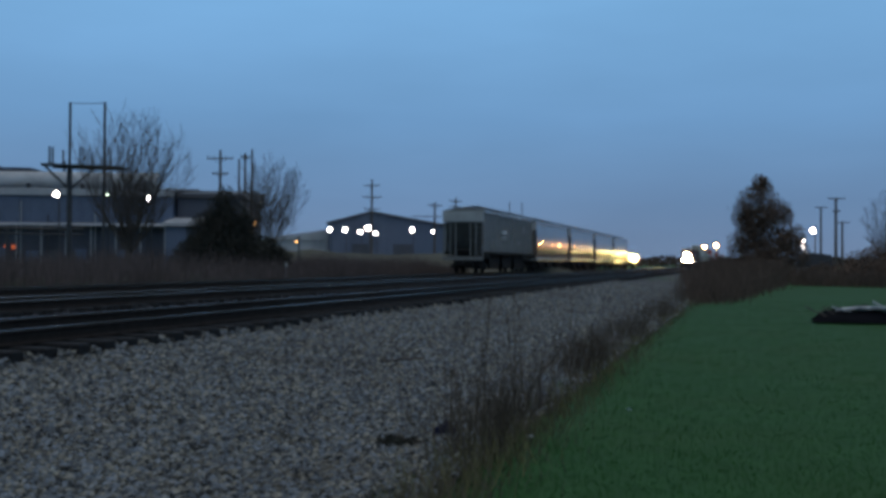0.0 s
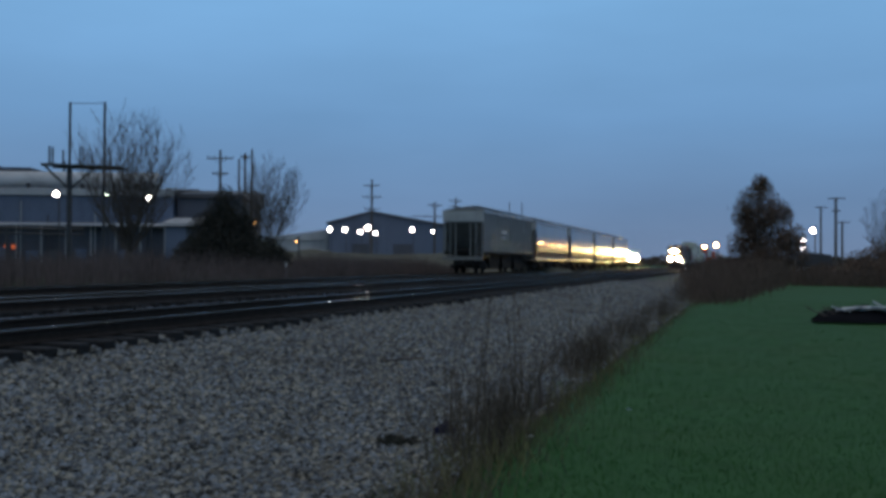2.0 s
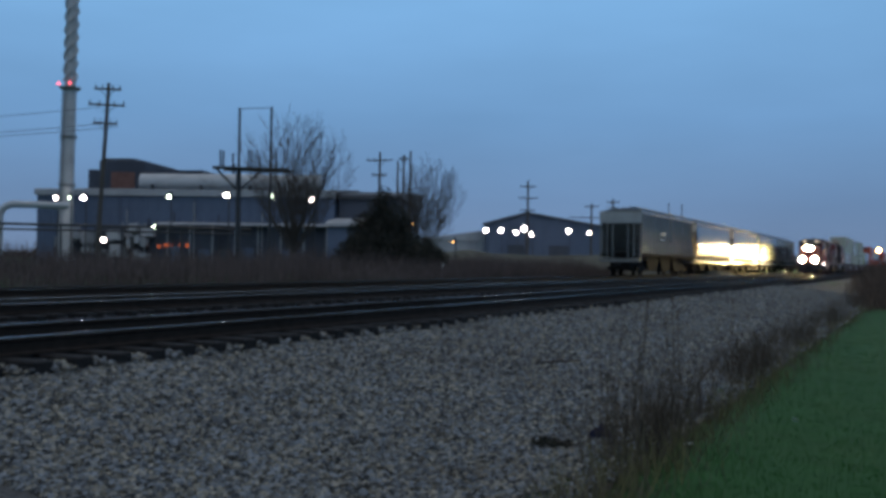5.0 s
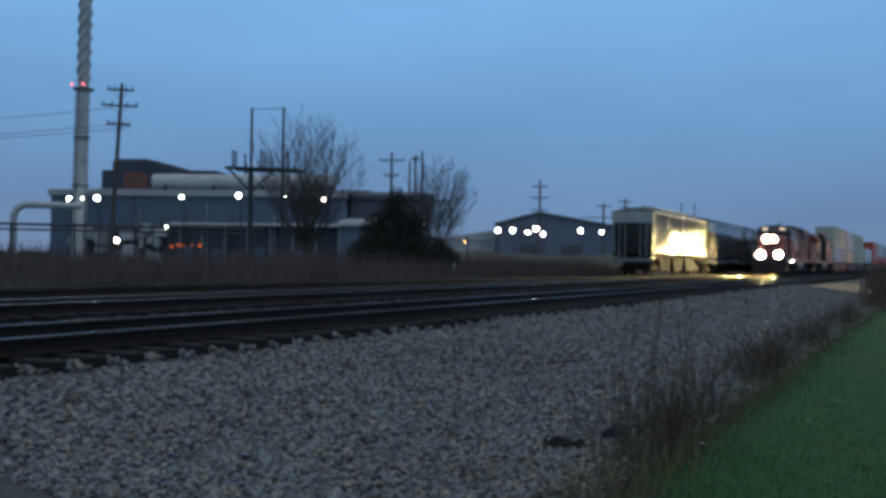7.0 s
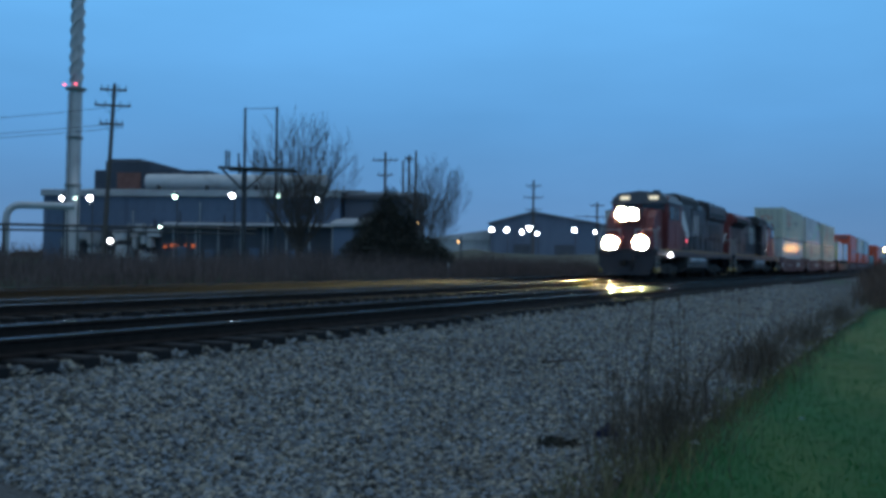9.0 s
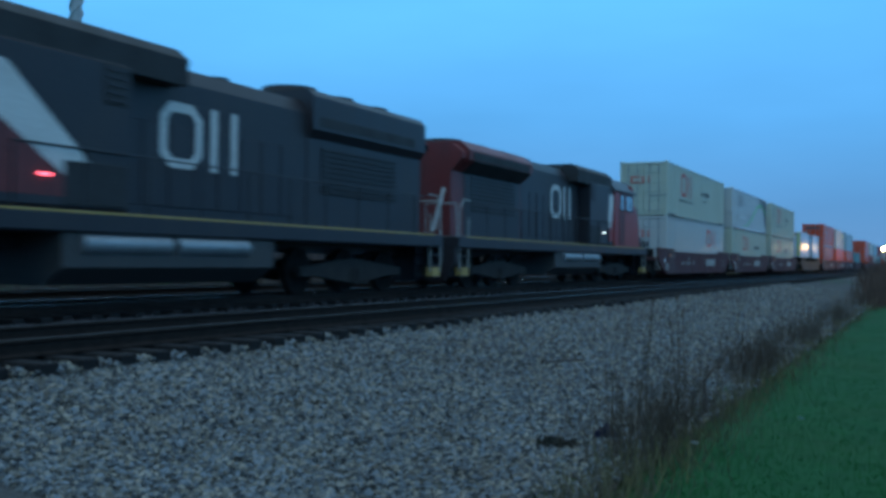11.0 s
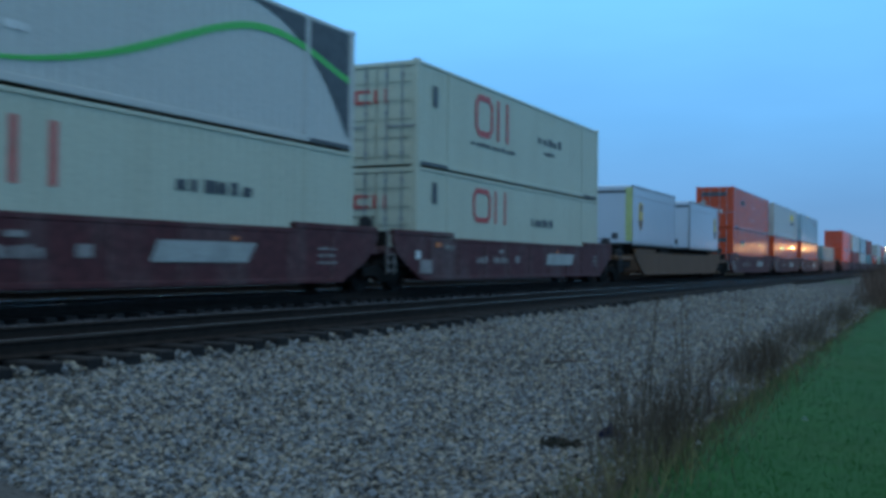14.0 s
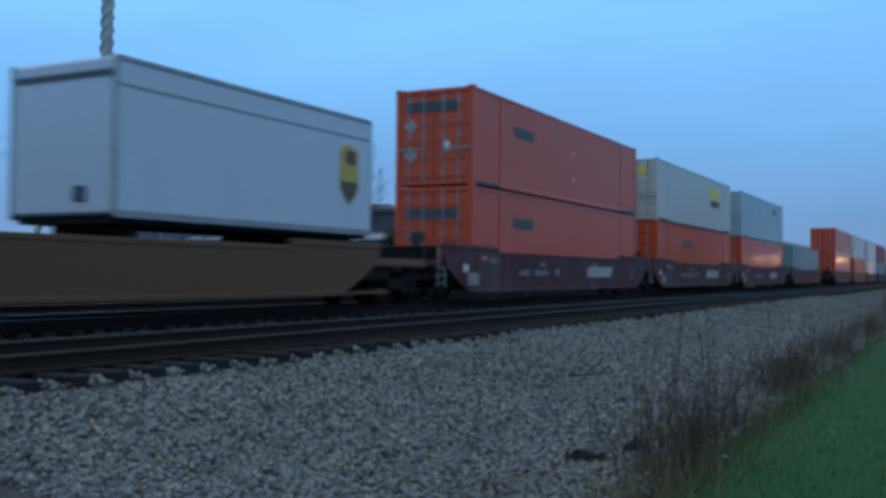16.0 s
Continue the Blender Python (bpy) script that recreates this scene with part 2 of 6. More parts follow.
M = dict(
    grass=mat("lawn_grass", (0.026, 0.080, 0.025), 0.9, spec=0.1, spread=0.2, scale=0.4, fine=3, bump=0.12, second=(0.046, 0.074, 0.028), dist=0.03),
    blade=mat("grass_blade", (0.031, 0.105, 0.029), 0.9, spec=0.08, spread=0.15, scale=0.5, fine=8, bump=0, second=(0.026, 0.080, 0.022), island=0.08),
    gravel=mat("ballast_ground", (0.06, 0.058, 0.056), 0.95, spread=0.4, scale=0.7, fine=22, bump=1.0, second=(0.03, 0.03, 0.03), dist=0.05),
    stone=mat("ballast_stone", (0.116, 0.128, 0.140), 0.85, tint=(1.50, 1.25, 0.92), spread=0.3, scale=0.55, fine=60, bump=0.3, second=(0.07, 0.07, 0.072), island=0.85, spec=0.3),
    track_stone=mat("oily_ballast", (0.040, 0.040, 0.045), 0.85, spec=0.25, spread=0.3, scale=0.8, fine=25, bump=1.0, dist=0.04),
    tie=mat("creosoted_tie", (0.018, 0.017, 0.0175), 0.85, spec=0.2, spread=0.35, scale=6, fine=50, bump=0.5),
    rail_side=mat("rusty_rail", (0.024, 0.018, 0.015), 0.85, spec=0.15, spread=0.3, scale=8, fine=60, bump=0.2),
    rail_head=mat("polished_rail_head", (0.14, 0.14, 0.145), 0.16, 0.9, spread=0.1, scale=2, fine=30, bump=0.03),
    train_rail=mat("bright_rail_head", (0.46, 0.46, 0.47), 0.2, 0.95, spread=0.1, scale=2, fine=30, bump=0.03),
    worn_mark=mat("worn_pale_marking", (0.27, 0.25, 0.24), 0.7, spread=0.35, scale=3, fine=25, bump=0, second=(0.10, 0.07, 0.07)),
    weed=mat("dry_weed", (0.098, 0.080, 0.066), 0.95, spec=0.1, spread=0.3, scale=0.7, fine=5, bump=0, second=(0.05, 0.032, 0.022), island=0.4),
    weed_red=mat("russet_weed", (0.082, 0.067, 0.050), 0.95, spec=0.1, spread=0.3, scale=0.7, fine=5, bump=0, second=(0.045, 0.028, 0.02), island=0.4),
    far_weed=mat("far_dead_weed", (0.118, 0.090, 0.084), 0.95, spec=0.1, spread=0.35, scale=0.12, fine=3, bump=0, second=(0.072, 0.052, 0.048), island=0.4),
    verge=mat("weedy_verge_soil", (0.052, 0.044, 0.034), 0.95, spec=0.15, spread=0.4, scale=1.6, fine=25, bump=0.8, second=(0.034, 0.044, 0.024), dist=0.03),
    brush=mat("brown_brush", (0.105, 0.074, 0.057), 0.95, spec=0.1, spread=0.3, scale=0.25, fine=5, bump=0, second=(0.06, 0.045, 0.035), island=0.4),
    straw=mat("straw_grass", (0.13, 0.12, 0.058), 0.95, spec=0.1, spread=0.3, scale=0.7, fine=5, bump=0, second=(0.06, 0.085, 0.03), island=0.4),
    mound=mat("weedy_earth", (0.075, 0.066, 0.042), 0.95, spread=0.4, scale=0.5, fine=6, bump=1.0, second=(0.045, 0.05, 0.03), dist=0.15),
    bark=mat("bark", (0.088, 0.072, 0.063), 0.95, spec=0.15, spread=0.3, scale=4, fine=30, bump=0.6, streak=0.3),
    evergreen=mat("evergreen_leaf", (0.034, 0.034, 0.028), 0.95, spec=0.1, spread=0.3, scale=0.8, fine=6, bump=0, island=0.4),
    russet=mat("russet_leaf", (0.105, 0.072, 0.054), 0.95, spec=0.1, spread=0.3, scale=0.6, fine=6, bump=0, second=(0.05, 0.035, 0.022), island=0.45),
    pole=mat("weathered_pole", (0.085, 0.07, 0.06), 0.9, spread=0.3, scale=3, fine=30, bump=0.4, streak=0.2),
    steel=mat("galvanised_steel", (0.30, 0.31, 0.32), 0.5, 0.6, spread=0.2, scale=3, fine=30, bump=0.1),
    dark_steel=mat("dark_steel", (0.045, 0.045, 0.05), 0.6, 0.3, spread=0.3, scale=3, fine=30, bump=0.15),
    wall_blue=mat("factory_cladding", (0.085, 0.115, 0.175), 0.7, spread=0.25, scale=0.35, fine=6, bump=0.1, streak=0.25),
    wall_dark=mat("dark_cladding", (0.052, 0.060, 0.080), 0.75, spread=0.3, scale=0.4, fine=6, bump=0.1, streak=0.25),
    wall_light=mat("pale_cladding", (0.36, 0.37, 0.39), 0.7, spread=0.2, scale=0.4, fine=6, bump=0.1, streak=0.25),
    roof_dark=mat("dark_roofing", (0.07, 0.07, 0.078), 0.85, spread=0.3, scale=0.5, fine=5, bump=0.1),
    chimney=mat("chimney_steel", (0.42, 0.43, 0.44), 0.55, 0.1, spread=0.25, scale=0.8, fine=10, bump=0.1),
    brick=mat("red_brick_wall", (0.19, 0.09, 0.07), 0.9, spread=0.3, scale=1.5, fine=20, bump=0.2),
    # Side-window glass: the sky's reflection is put into its pale metallic colour.
    cab_glass=mat("sky_tinted_glass", (0.34, 0.42, 0.46), 0.12, 0.7, spread=0.15, scale=1.5, fine=6, bump=0),
    glass=mat("dark_window_glass", (0.015, 0.018, 0.022), 0.08, spread=0.1, scale=1, fine=5, bump=0),
    lamp=glow("lamp_white", (1.0, 0.91, 0.86), 26.0), lamp_warm=glow("lamp_warm", (1.0, 0.44, 0.12), 190.0),
    lamp_green=glow("lamp_green", (0.75, 1.0, 0.72), 14.0), lamp_amber=glow("lamp_amber", (1.0, 0.45, 0.12), 8.0), lamp_red=glow("lamp_red", (1.0, 0.10, 0.14), 4.0),
    fire=glow("sodium_work_light", (1.0, 0.24, 0.10), 0.34),
    # The ring round each headlight glows only to paint a warm halo.
    head=glow("headlight_beam", (1.0, 0.80, 0.36), 3300.0), head_halo=glow("headlight_halo_paint", (1.0, 0.44, 0.12), 3.2), board=glow("number_board_light", (1.0, 0.85, 0.6), 0.8),
    marker=glow("marker_light", (1.0, 0.95, 0.85), 3.0), roof_grey=mat("grey_roof_paint", (0.085, 0.085, 0.092), 0.5, spread=0.3, scale=1.5, fine=25, bump=0.05),
    loco_black=mat("loco_black_paint", (0.029, 0.026, 0.031), 0.45, spec=0.35, spread=0.3, scale=1.2, fine=25, bump=0.06, second=(0.048, 0.042, 0.042), streak=0.35),
    loco_red=mat("loco_red_paint", (0.25, 0.028, 0.024), 0.42, spread=0.2, scale=1.2, fine=25, bump=0.05, second=(0.20, 0.03, 0.025), streak=0.35),
    # Dimmer copy of the loco red: glare-dark lead front put into colour, plus grime.
    red_dim_grime=mat("dimmed_grimy_red_paint", (0.14, 0.022, 0.02), 0.5, spread=0.35, scale=1.2, fine=25, bump=0.05, second=(0.05, 0.018, 0.018), streak=0.35),
    loco_white=mat("loco_white_paint", (0.62, 0.61, 0.58), 0.5, spread=0.2, scale=1.5, fine=25, bump=0.05, second=(0.4, 0.38, 0.35)),
    loco_roof=mat("loco_roof_grime", (0.022, 0.021, 0.022), 0.7, spread=0.35, scale=1.4, fine=20, bump=0.1),
    yellow=mat("yellow_safety_paint", (0.42, 0.29, 0.08), 0.55, spread=0.2, scale=3, fine=25, bump=0.05),
    loco_under=mat("dusty_loco_running_gear", (0.034, 0.031, 0.030), 0.85, spec=0.2, spread=0.4, scale=2.2, fine=22, bump=0.3, second=(0.060, 0.052, 0.046)),
    tank_grey=mat("dusty_grey_tank", (0.062, 0.060, 0.060), 0.6, spec=0.3, spread=0.35, scale=1.6, fine=20, bump=0.12, second=(0.085, 0.076, 0.068), streak=0.4),
    under=mat("running_gear_grime", (0.017, 0.0155, 0.0145), 0.9, spec=0.15, spread=0.35, scale=3, fine=30, bump=0.3),
    well=mat("well_car_brown", (0.074, 0.021, 0.024), 0.65, spec=0.25, spread=0.5, scale=0.9, fine=7, bump=0.15, second=(0.120, 0.088, 0.086), streak=0.35),
    tan=mat("tan_car_paint", (0.122, 0.066, 0.034), 0.65, spec=0.25, spread=0.3, scale=1.0, fine=25, bump=0.1, second=(0.10, 0.065, 0.045), streak=0.4),
    cream=mat("cream_container", (0.48, 0.495, 0.39), 0.42, coat=0.06, spec=0.3, spread=0.18, scale=0.8, fine=20, bump=0.05, second=(0.36, 0.35, 0.26), streak=0.3),
    white=mat("white_container", (0.49, 0.485, 0.45), 0.17, coat=0.08, spec=0.3, spread=0.15, scale=0.8, fine=20, bump=0.012, second=(0.44, 0.43, 0.41), streak=0.3),
    blue_white=mat("cool_white_trailer", (0.48, 0.54, 0.62), 0.14, coat=0.0, spec=0.4, spread=0.1, scale=0.8, fine=20, bump=0.012, second=(0.37, 0.41, 0.47), streak=0.3),
    orange=mat("orange_container", (0.54, 0.080, 0.030), 0.14, coat=0.0, spec=0.25, spread=0.2, scale=0.8, fine=20, bump=0.012, second=(0.38, 0.08, 0.04), streak=0.3),
    pale_blue=mat("pale_blue_container", (0.33, 0.43, 0.48), 0.17, coat=0.08, spec=0.3, spread=0.15, scale=0.8, fine=20, bump=0.012, streak=0.3),
    teal=mat("teal_container", (0.16, 0.28, 0.30), 0.45, spread=0.2, scale=0.8, fine=20, bump=0.05, streak=0.3),
    maroon=mat("maroon_container", (0.28, 0.06, 0.05), 0.45, spread=0.2, scale=0.8, fine=20, bump=0.05, streak=0.3),
    mark_red=mat("red_marking", (0.46, 0.065, 0.058), 0.5, spread=0.3, scale=2.5, fine=30, bump=0),
    mark_dark=mat("dark_marking", (0.06, 0.066, 0.076), 0.55, spread=0.3, scale=4, fine=30, bump=0),
    mark_white=mat("white_marking", (0.66, 0.66, 0.64), 0.55, spread=0.2, scale=4, fine=30, bump=0),
    mark_green=mat("green_marking", (0.10, 0.46, 0.07), 0.5, spread=0.1, scale=4, fine=30, bump=0),
    mark_yellow=mat("yellow_marking", (0.72, 0.56, 0.05), 0.5, spread=0.1, scale=4, fine=30, bump=0),
    mark_orange=mat("orange_reflector_strip", (0.62, 0.17, 0.03), 0.4, spread=0.2, scale=4, fine=30, bump=0),
    mark_gold=mat("gold_badge", (0.50, 0.35, 0.06), 0.5, spread=0.2, scale=4, fine=30, bump=0),
    strip_yellow=mat("reflective_yellow_strip", (0.46, 0.52, 0.22), 0.35, spread=0.25, scale=3, fine=30, bump=0),
    mark_brown=mat("brown_marking", (0.09, 0.05, 0.03), 0.5, spread=0.1, scale=4, fine=30, bump=0),
    hopper=mat("hopper_grey_paint", (0.15, 0.148, 0.132), 0.24, coat=0.3, spread=0.3, scale=0.9, fine=20, bump=0.08, second=(0.11, 0.095, 0.08), streak=0.3),
    hopper_dark=mat("hopper_dark_grey", (0.070, 0.070, 0.070), 0.16, coat=0.5, spread=0.3, scale=0.9, fine=20, bump=0.08, second=(0.05, 0.045, 0.04), streak=0.3),
    end_grey=mat("pale_end_paint", (0.34, 0.35, 0.33), 0.5, spread=0.3, scale=1.2, fine=20, bump=0.08),
    rag=mat("dark_blue_cloth", (0.022, 0.022, 0.045), 0.95, spec=0.1, spread=0.3, scale=20, fine=90, bump=0.4),
    tarp=mat("black_tarpaulin", (0.012, 0.012, 0.014), 0.9, spec=0.0, spread=0.3, scale=3, fine=12, bump=0.5, dist=0.04),
    plank=mat("weathered_board", (0.5, 0.5, 0.5), 0.85, spread=0.3, scale=4, fine=30, bump=0.3),
    litter=mat("litter_paper", (0.62, 0.62, 0.62), 0.7, spread=0.1, scale=8, fine=30, bump=0.1),
)


# ---- mesh helpers ----
class Build:
    """Gathers vertices and faces of one part."""

    def __init__(self):
        self.v, self.f = [], []

    def add(self, verts, faces):
        k = len(self.v)
        self.v += [tuple(p) for p in verts]
        self.f += [tuple(i + k for i in q) for q in faces]
        return self

    def box(self, x0, y0, z0, x1, y1, z1, c=0.0):
        """A box with chamfered edges of width c."""
        if x0 > x1: x0, x1 = x1, x0
        if y0 > y1: y0, y1 = y1, y0
        if z0 > z1: z0, z1 = z1, z0
        if c <= 0:
            return self.add([(x0, y0, z0), (x1, y0, z0), (x1, y1, z0), (x0, y1, z0), (x0, y0, z1), (x1, y0, z1), (x1, y1, z1), (x0, y1, z1)],
                            [(0, 3, 2, 1), (4, 5, 6, 7), (0, 1, 5, 4), (1, 2, 6, 5), (2, 3, 7, 6), (3, 0, 4, 7)])
        c = min(c, (x1 - x0) / 2.1, (y1 - y0) / 2.1, (z1 - z0) / 2.1)
        rings = []
        for z, d in ((z0, c), (z0 + c, 0), (z1 - c, 0), (z1, c)):
            a0, a1, b0, b1 = x0 + d, x1 - d, y0 + d, y1 - d
            e = c * 0.7
            rings.append([(a0 + e, b0, z), (a1 - e, b0, z), (a1, b0 + e, z), (a1, b1 - e, z), (a1 - e, b1, z), (a0 + e, b1, z), (a0, b1 - e, z), (a0, b0 + e, z)])
        fs = [tuple(range(7, -1, -1)), tuple(range(24, 32))]
        for r in range(3):
            for i in range(8):
                j = (i + 1) % 8
                fs.append((r * 8 + i, r * 8 + j, r * 8 + 8 + j, r * 8 + 8 + i))
        return self.add([p for ring in rings for p in ring], fs)

    def prism(self, outline, a, b, axis="y"):
        """A closed outline drawn in the two other axes, pulled from a to b."""
        n = len(outline)
        put = {"y": lambda p, s: (p[0], s, p[1]), "x": lambda p, s: (s, p[0], p[1]), "z": lambda p, s: (p[0], p[1], s)}[axis]
        vs = [put(p, a) for p in outline] + [put(p, b) for p in outline]
        fs = [tuple(range(n)), tuple(range(2 * n - 1, n - 1, -1))]
        fs += [((i + 1) % n, i, n + i, n + (i + 1) % n) for i in range(n)]
        return self.add(vs, fs)

    def tube(self, p, q, r, r2=None, n=8, caps=True):
        p, q = Vector(p), Vector(q)
        d = (q - p).normalized()
        u = d.orthogonal().normalized()
        w = d.cross(u)
        r2 = r if r2 is None else r2
        vs = []
        for c, rad in ((p, r), (q, r2)):
            for i in range(n):
                a = 2 * math.pi * i / n
                vs.append(c + (u * math.cos(a) + w * math.sin(a)) * rad)
        fs = [(i, (i + 1) % n, n + (i + 1) % n, n + i) for i in range(n)]
        if caps:
            fs += [tuple(range(n - 1, -1, -1)), tuple(range(n, 2 * n))]
        return self.add(vs, fs)

    def pipe(self, pts, r, n=6):
        for a, b in zip(pts, pts[1:]):
            self.tube(a, b, r, n=n)
        return self

    def ball(self, c, r, n=10, squash=1.0):
        rows = max(4, n // 2)
        vs, fs = [(c[0], c[1], c[2] - r * squash)], []
        for i in range(1, rows):
            a = math.pi * i / rows
            for j in range(n):
                b = 2 * math.pi * j / n
                vs.append((c[0] + r * math.sin(a) * math.cos(b), c[1] + r * math.sin(a) * math.sin(b), c[2] - r * squash * math.cos(a)))
        vs.append((c[0], c[1], c[2] + r * squash))
        for j in range(n):
            k = (j + 1) % n
            fs.append((0, 1 + k, 1 + j))
            fs.append((len(vs) - 1, 1 + (rows - 2) * n + j, 1 + (rows - 2) * n + k))
            for i in range(rows - 2):
                fs.append((1 + i * n + j, 1 + i * n + k, 1 + (i + 1) * n + k, 1 + (i + 1) * n + j))
        return self.add(vs, fs)

    def mesh(self, name, material, smooth=False):
        me = bpy.data.meshes.new(name)
        me.from_pydata(self.v, [], self.f)
        me.materials.append(material)
        if smooth:
            me.polygons.foreach_set("use_smooth", [True] * len(me.polygons))
            me.set_sharp_from_angle(angle=radians(40))
        me.update()
        return me


def part(name, b, material, parent=None, label="", smooth=False):
    """One mesh object, as a part under its parent."""
    ob = new(name, b.mesh(name, material, smooth))
    if parent is not None:
        ob.parent = parent
    return tagged(ob, label) if label else ob


def thing(name, label, category, at=None, group="", kind=""):
    """An Empty at the base of a thing."""
    ob = new(name)
    ob.empty_display_size = 0.3
    if at is not None:
        ob.matrix_basis = at
    return tagged(ob, label, category, group, kind)


# ---- plan ----
RAIL = 0.79                       # top of rail
TRACKS = (-8.45, -13.87, -19.40)  # near, train and siding centres
TRAIN_X = TRACKS[1]
SPEED, START = 22.659, 302.369    # metres a second; place of the first container's front at 0 s


# ---- ground ----
def ground_height(x, y):
    """Cross-section of the ground, with a little unevenness."""
    prof = [(-9000, 0.9), (-120, 0.9), (-60, 0.75), (-40, 0.7), (-34, 0.75), (-28, 0.45), (-24.5, 0.25), (-22.4, 0.48), (-7.5, 0.50), (-7.15, 0.468), (-6.9, 0.440), (-5.9, 0.34), (-4.4, 0.14),
            (-3.0, 0.02), (-1.5, 0.0), (4, 0.0), (14, -0.05), (40, 0.0), (9000, 0.3)]
    for (a, za), (b, zb) in zip(prof, prof[1:]):
        if x <= b:
            z = za + (zb - za) * (x - a) / (b - a)
            break
    if -7.2 > x > -22.2:
        return z
    return z + 0.05 * noise.noise((x * 0.35, y * 0.22, 0.0)) + 0.02 * noise.noise((x * 1.3, y * 1.1, 4.0))


def sheet(name, xs, ys, lift, material):
    verts = [(x, y, ground_height(x, y) + lift) for y in ys for x in xs]
    nx = len(xs)
    faces = [(j * nx + i, j * nx + i + 1, (j + 1) * nx + i + 1, (j + 1) * nx + i) for j in range(len(ys) - 1) for i in range(nx - 1)]
    return part(name, Build().add(verts, faces), material, smooth=True)


def spaced(a, b, step):
    n = max(1, round((b - a) / step))
    return [a + (b - a) * i / n for i in range(n + 1)]


far_x = [-4500, -1500, -600, -250, -120, -90, -60, -50, -40, -34, -28, -26, -24.5, -22.4, -19, -14, -10, -6.9]
XS = far_x + spaced(-6.5, 6, 0.4) + [8, 11, 16, 25, 40, 80, 200, 600, 1500, 4500]
YS = [-4500, -900, -200, -60, -20, -8] + spaced(-4, 50, 0.7) + spaced(52, 130, 4) + [150, 180, 240, 320, 450, 700, 1200, 2500, 4800]
tagged(sheet("ground", XS, YS, 0.0, M["grass"]), "wide level ground of mown green lawn and rough grass", "ground", kind="structure")
bed_x = [-7.2, -6.9, -6.3, -5.9, -5.3, -4.7, -4.2, -3.7, -3.2, -2.8, -2.45]
tagged(sheet("ballast_bed", bed_x, spaced(-60, 60, 0.8) + spaced(64, 200, 8) + [300, 500, 900, 1500], 0.025, M["gravel"]),
       "grey crushed-stone ballast shoulder sloping down beside the tracks", "ballast", kind="structure")
tagged(sheet("track_bed", [-24.4, -23.4, -22.4, -20, -17, -14, -10.5, -7.5, -7.2], [-60, -20] + spaced(0, 200, 10) + [300, 500, 900, 1500], 0.022, M["track_stone"]),
       "dark oil-stained ballast bed under the tracks", "ballast", kind="structure")


def stones(name, count, x0, x1, y0, y1, size, material, label, seed, lift=0.0, pitch=0.0):
    """Loose crushed stones scattered over the slope, denser close by."""
    rng = np.random.default_rng(seed)
    base = np.array([(1, 0, -.3), (.3, 1, -.25), (-.8, .6, -.3), (-.8, -.6, -.25), (.3, -1, -.3), (.6, .2, .7), (-.4, .5, .8), (-.2, -.6, .65)], float)
    tris = np.array([(0, 1, 5), (1, 6, 5), (1, 2, 6), (2, 3, 6), (3, 7, 6), (3, 4, 7), (4, 0, 7), (0, 5, 7), (5, 6, 7)])
    u = rng.random(count)
    ys = y0 * (y1 / y0) ** u
    xs = x0 + (x1 - x0) * rng.random(count)
    if pitch:   # only in the gaps between the ties
        keep = np.abs((ys - 3.0 + pitch / 2) % pitch - pitch / 2) > 0.13
        xs, ys = xs[keep], ys[keep]
    V, F = [], []
    for i in range(len(xs)):
        s = size * (0.45 + 1.5 * rng.random() ** 1.7) * (1 + 0.5 * min(1, (ys[i] - y0) / 30))
        a = rng.random(3) * 6.28
        p = base * (0.7 + 0.6 * rng.random((8, 3))) * s * (1, 0.6 + 0.5 * rng.random(), 0.55 + 0.4 * rng.random())
        ca, sa = math.cos(a[0]), math.sin(a[0])
        cb, sb = math.cos(a[1] * 0.12), math.sin(a[1] * 0.12)
        x, y, z = p[:, 0] * ca - p[:, 1] * sa, p[:, 0] * sa + p[:, 1] * ca, p[:, 2]
        x, z = x * cb - z * sb, x * sb + z * cb
        g = ground_height(xs[i], ys[i]) + 0.03 + s * 0.15 + lift * rng.random()
        V.append(np.stack([x + xs[i], y + ys[i], z + g], 1))
        F.append(tris + 8 * i)
    me = bpy.data.meshes.new(name)
    me.from_pydata(np.concatenate(V).tolist(), [], np.concatenate(F).tolist())
    me.materials.append(material)
    return tagged(new(name, me), label, "ballast", kind="stuff")


stones("ballast_stones", 150000, -7.15, -2.3, 4.2, 60, 0.0195, M["stone"], "pale grey crushed ballast stones on the slope", 3)
stones("tie_end_stones", 16000, -7.42, -7.10, 4.2, 60, 0.021, M["stone"], "pale crushed stones heaped between the tie ends", 5, 0.05, 0.51)
stones("verge_stones", 9000, -2.75, -1.95, 4.2, 60, 0.018, M["stone"], "stray ballast stones among the weeds", 6, 0.01)
stones("trackside_stones", 9000, -12.3, -9.9, 5, 60, 0.04, M["track_stone"], "dark oily ballast stones between the tracks", 4)


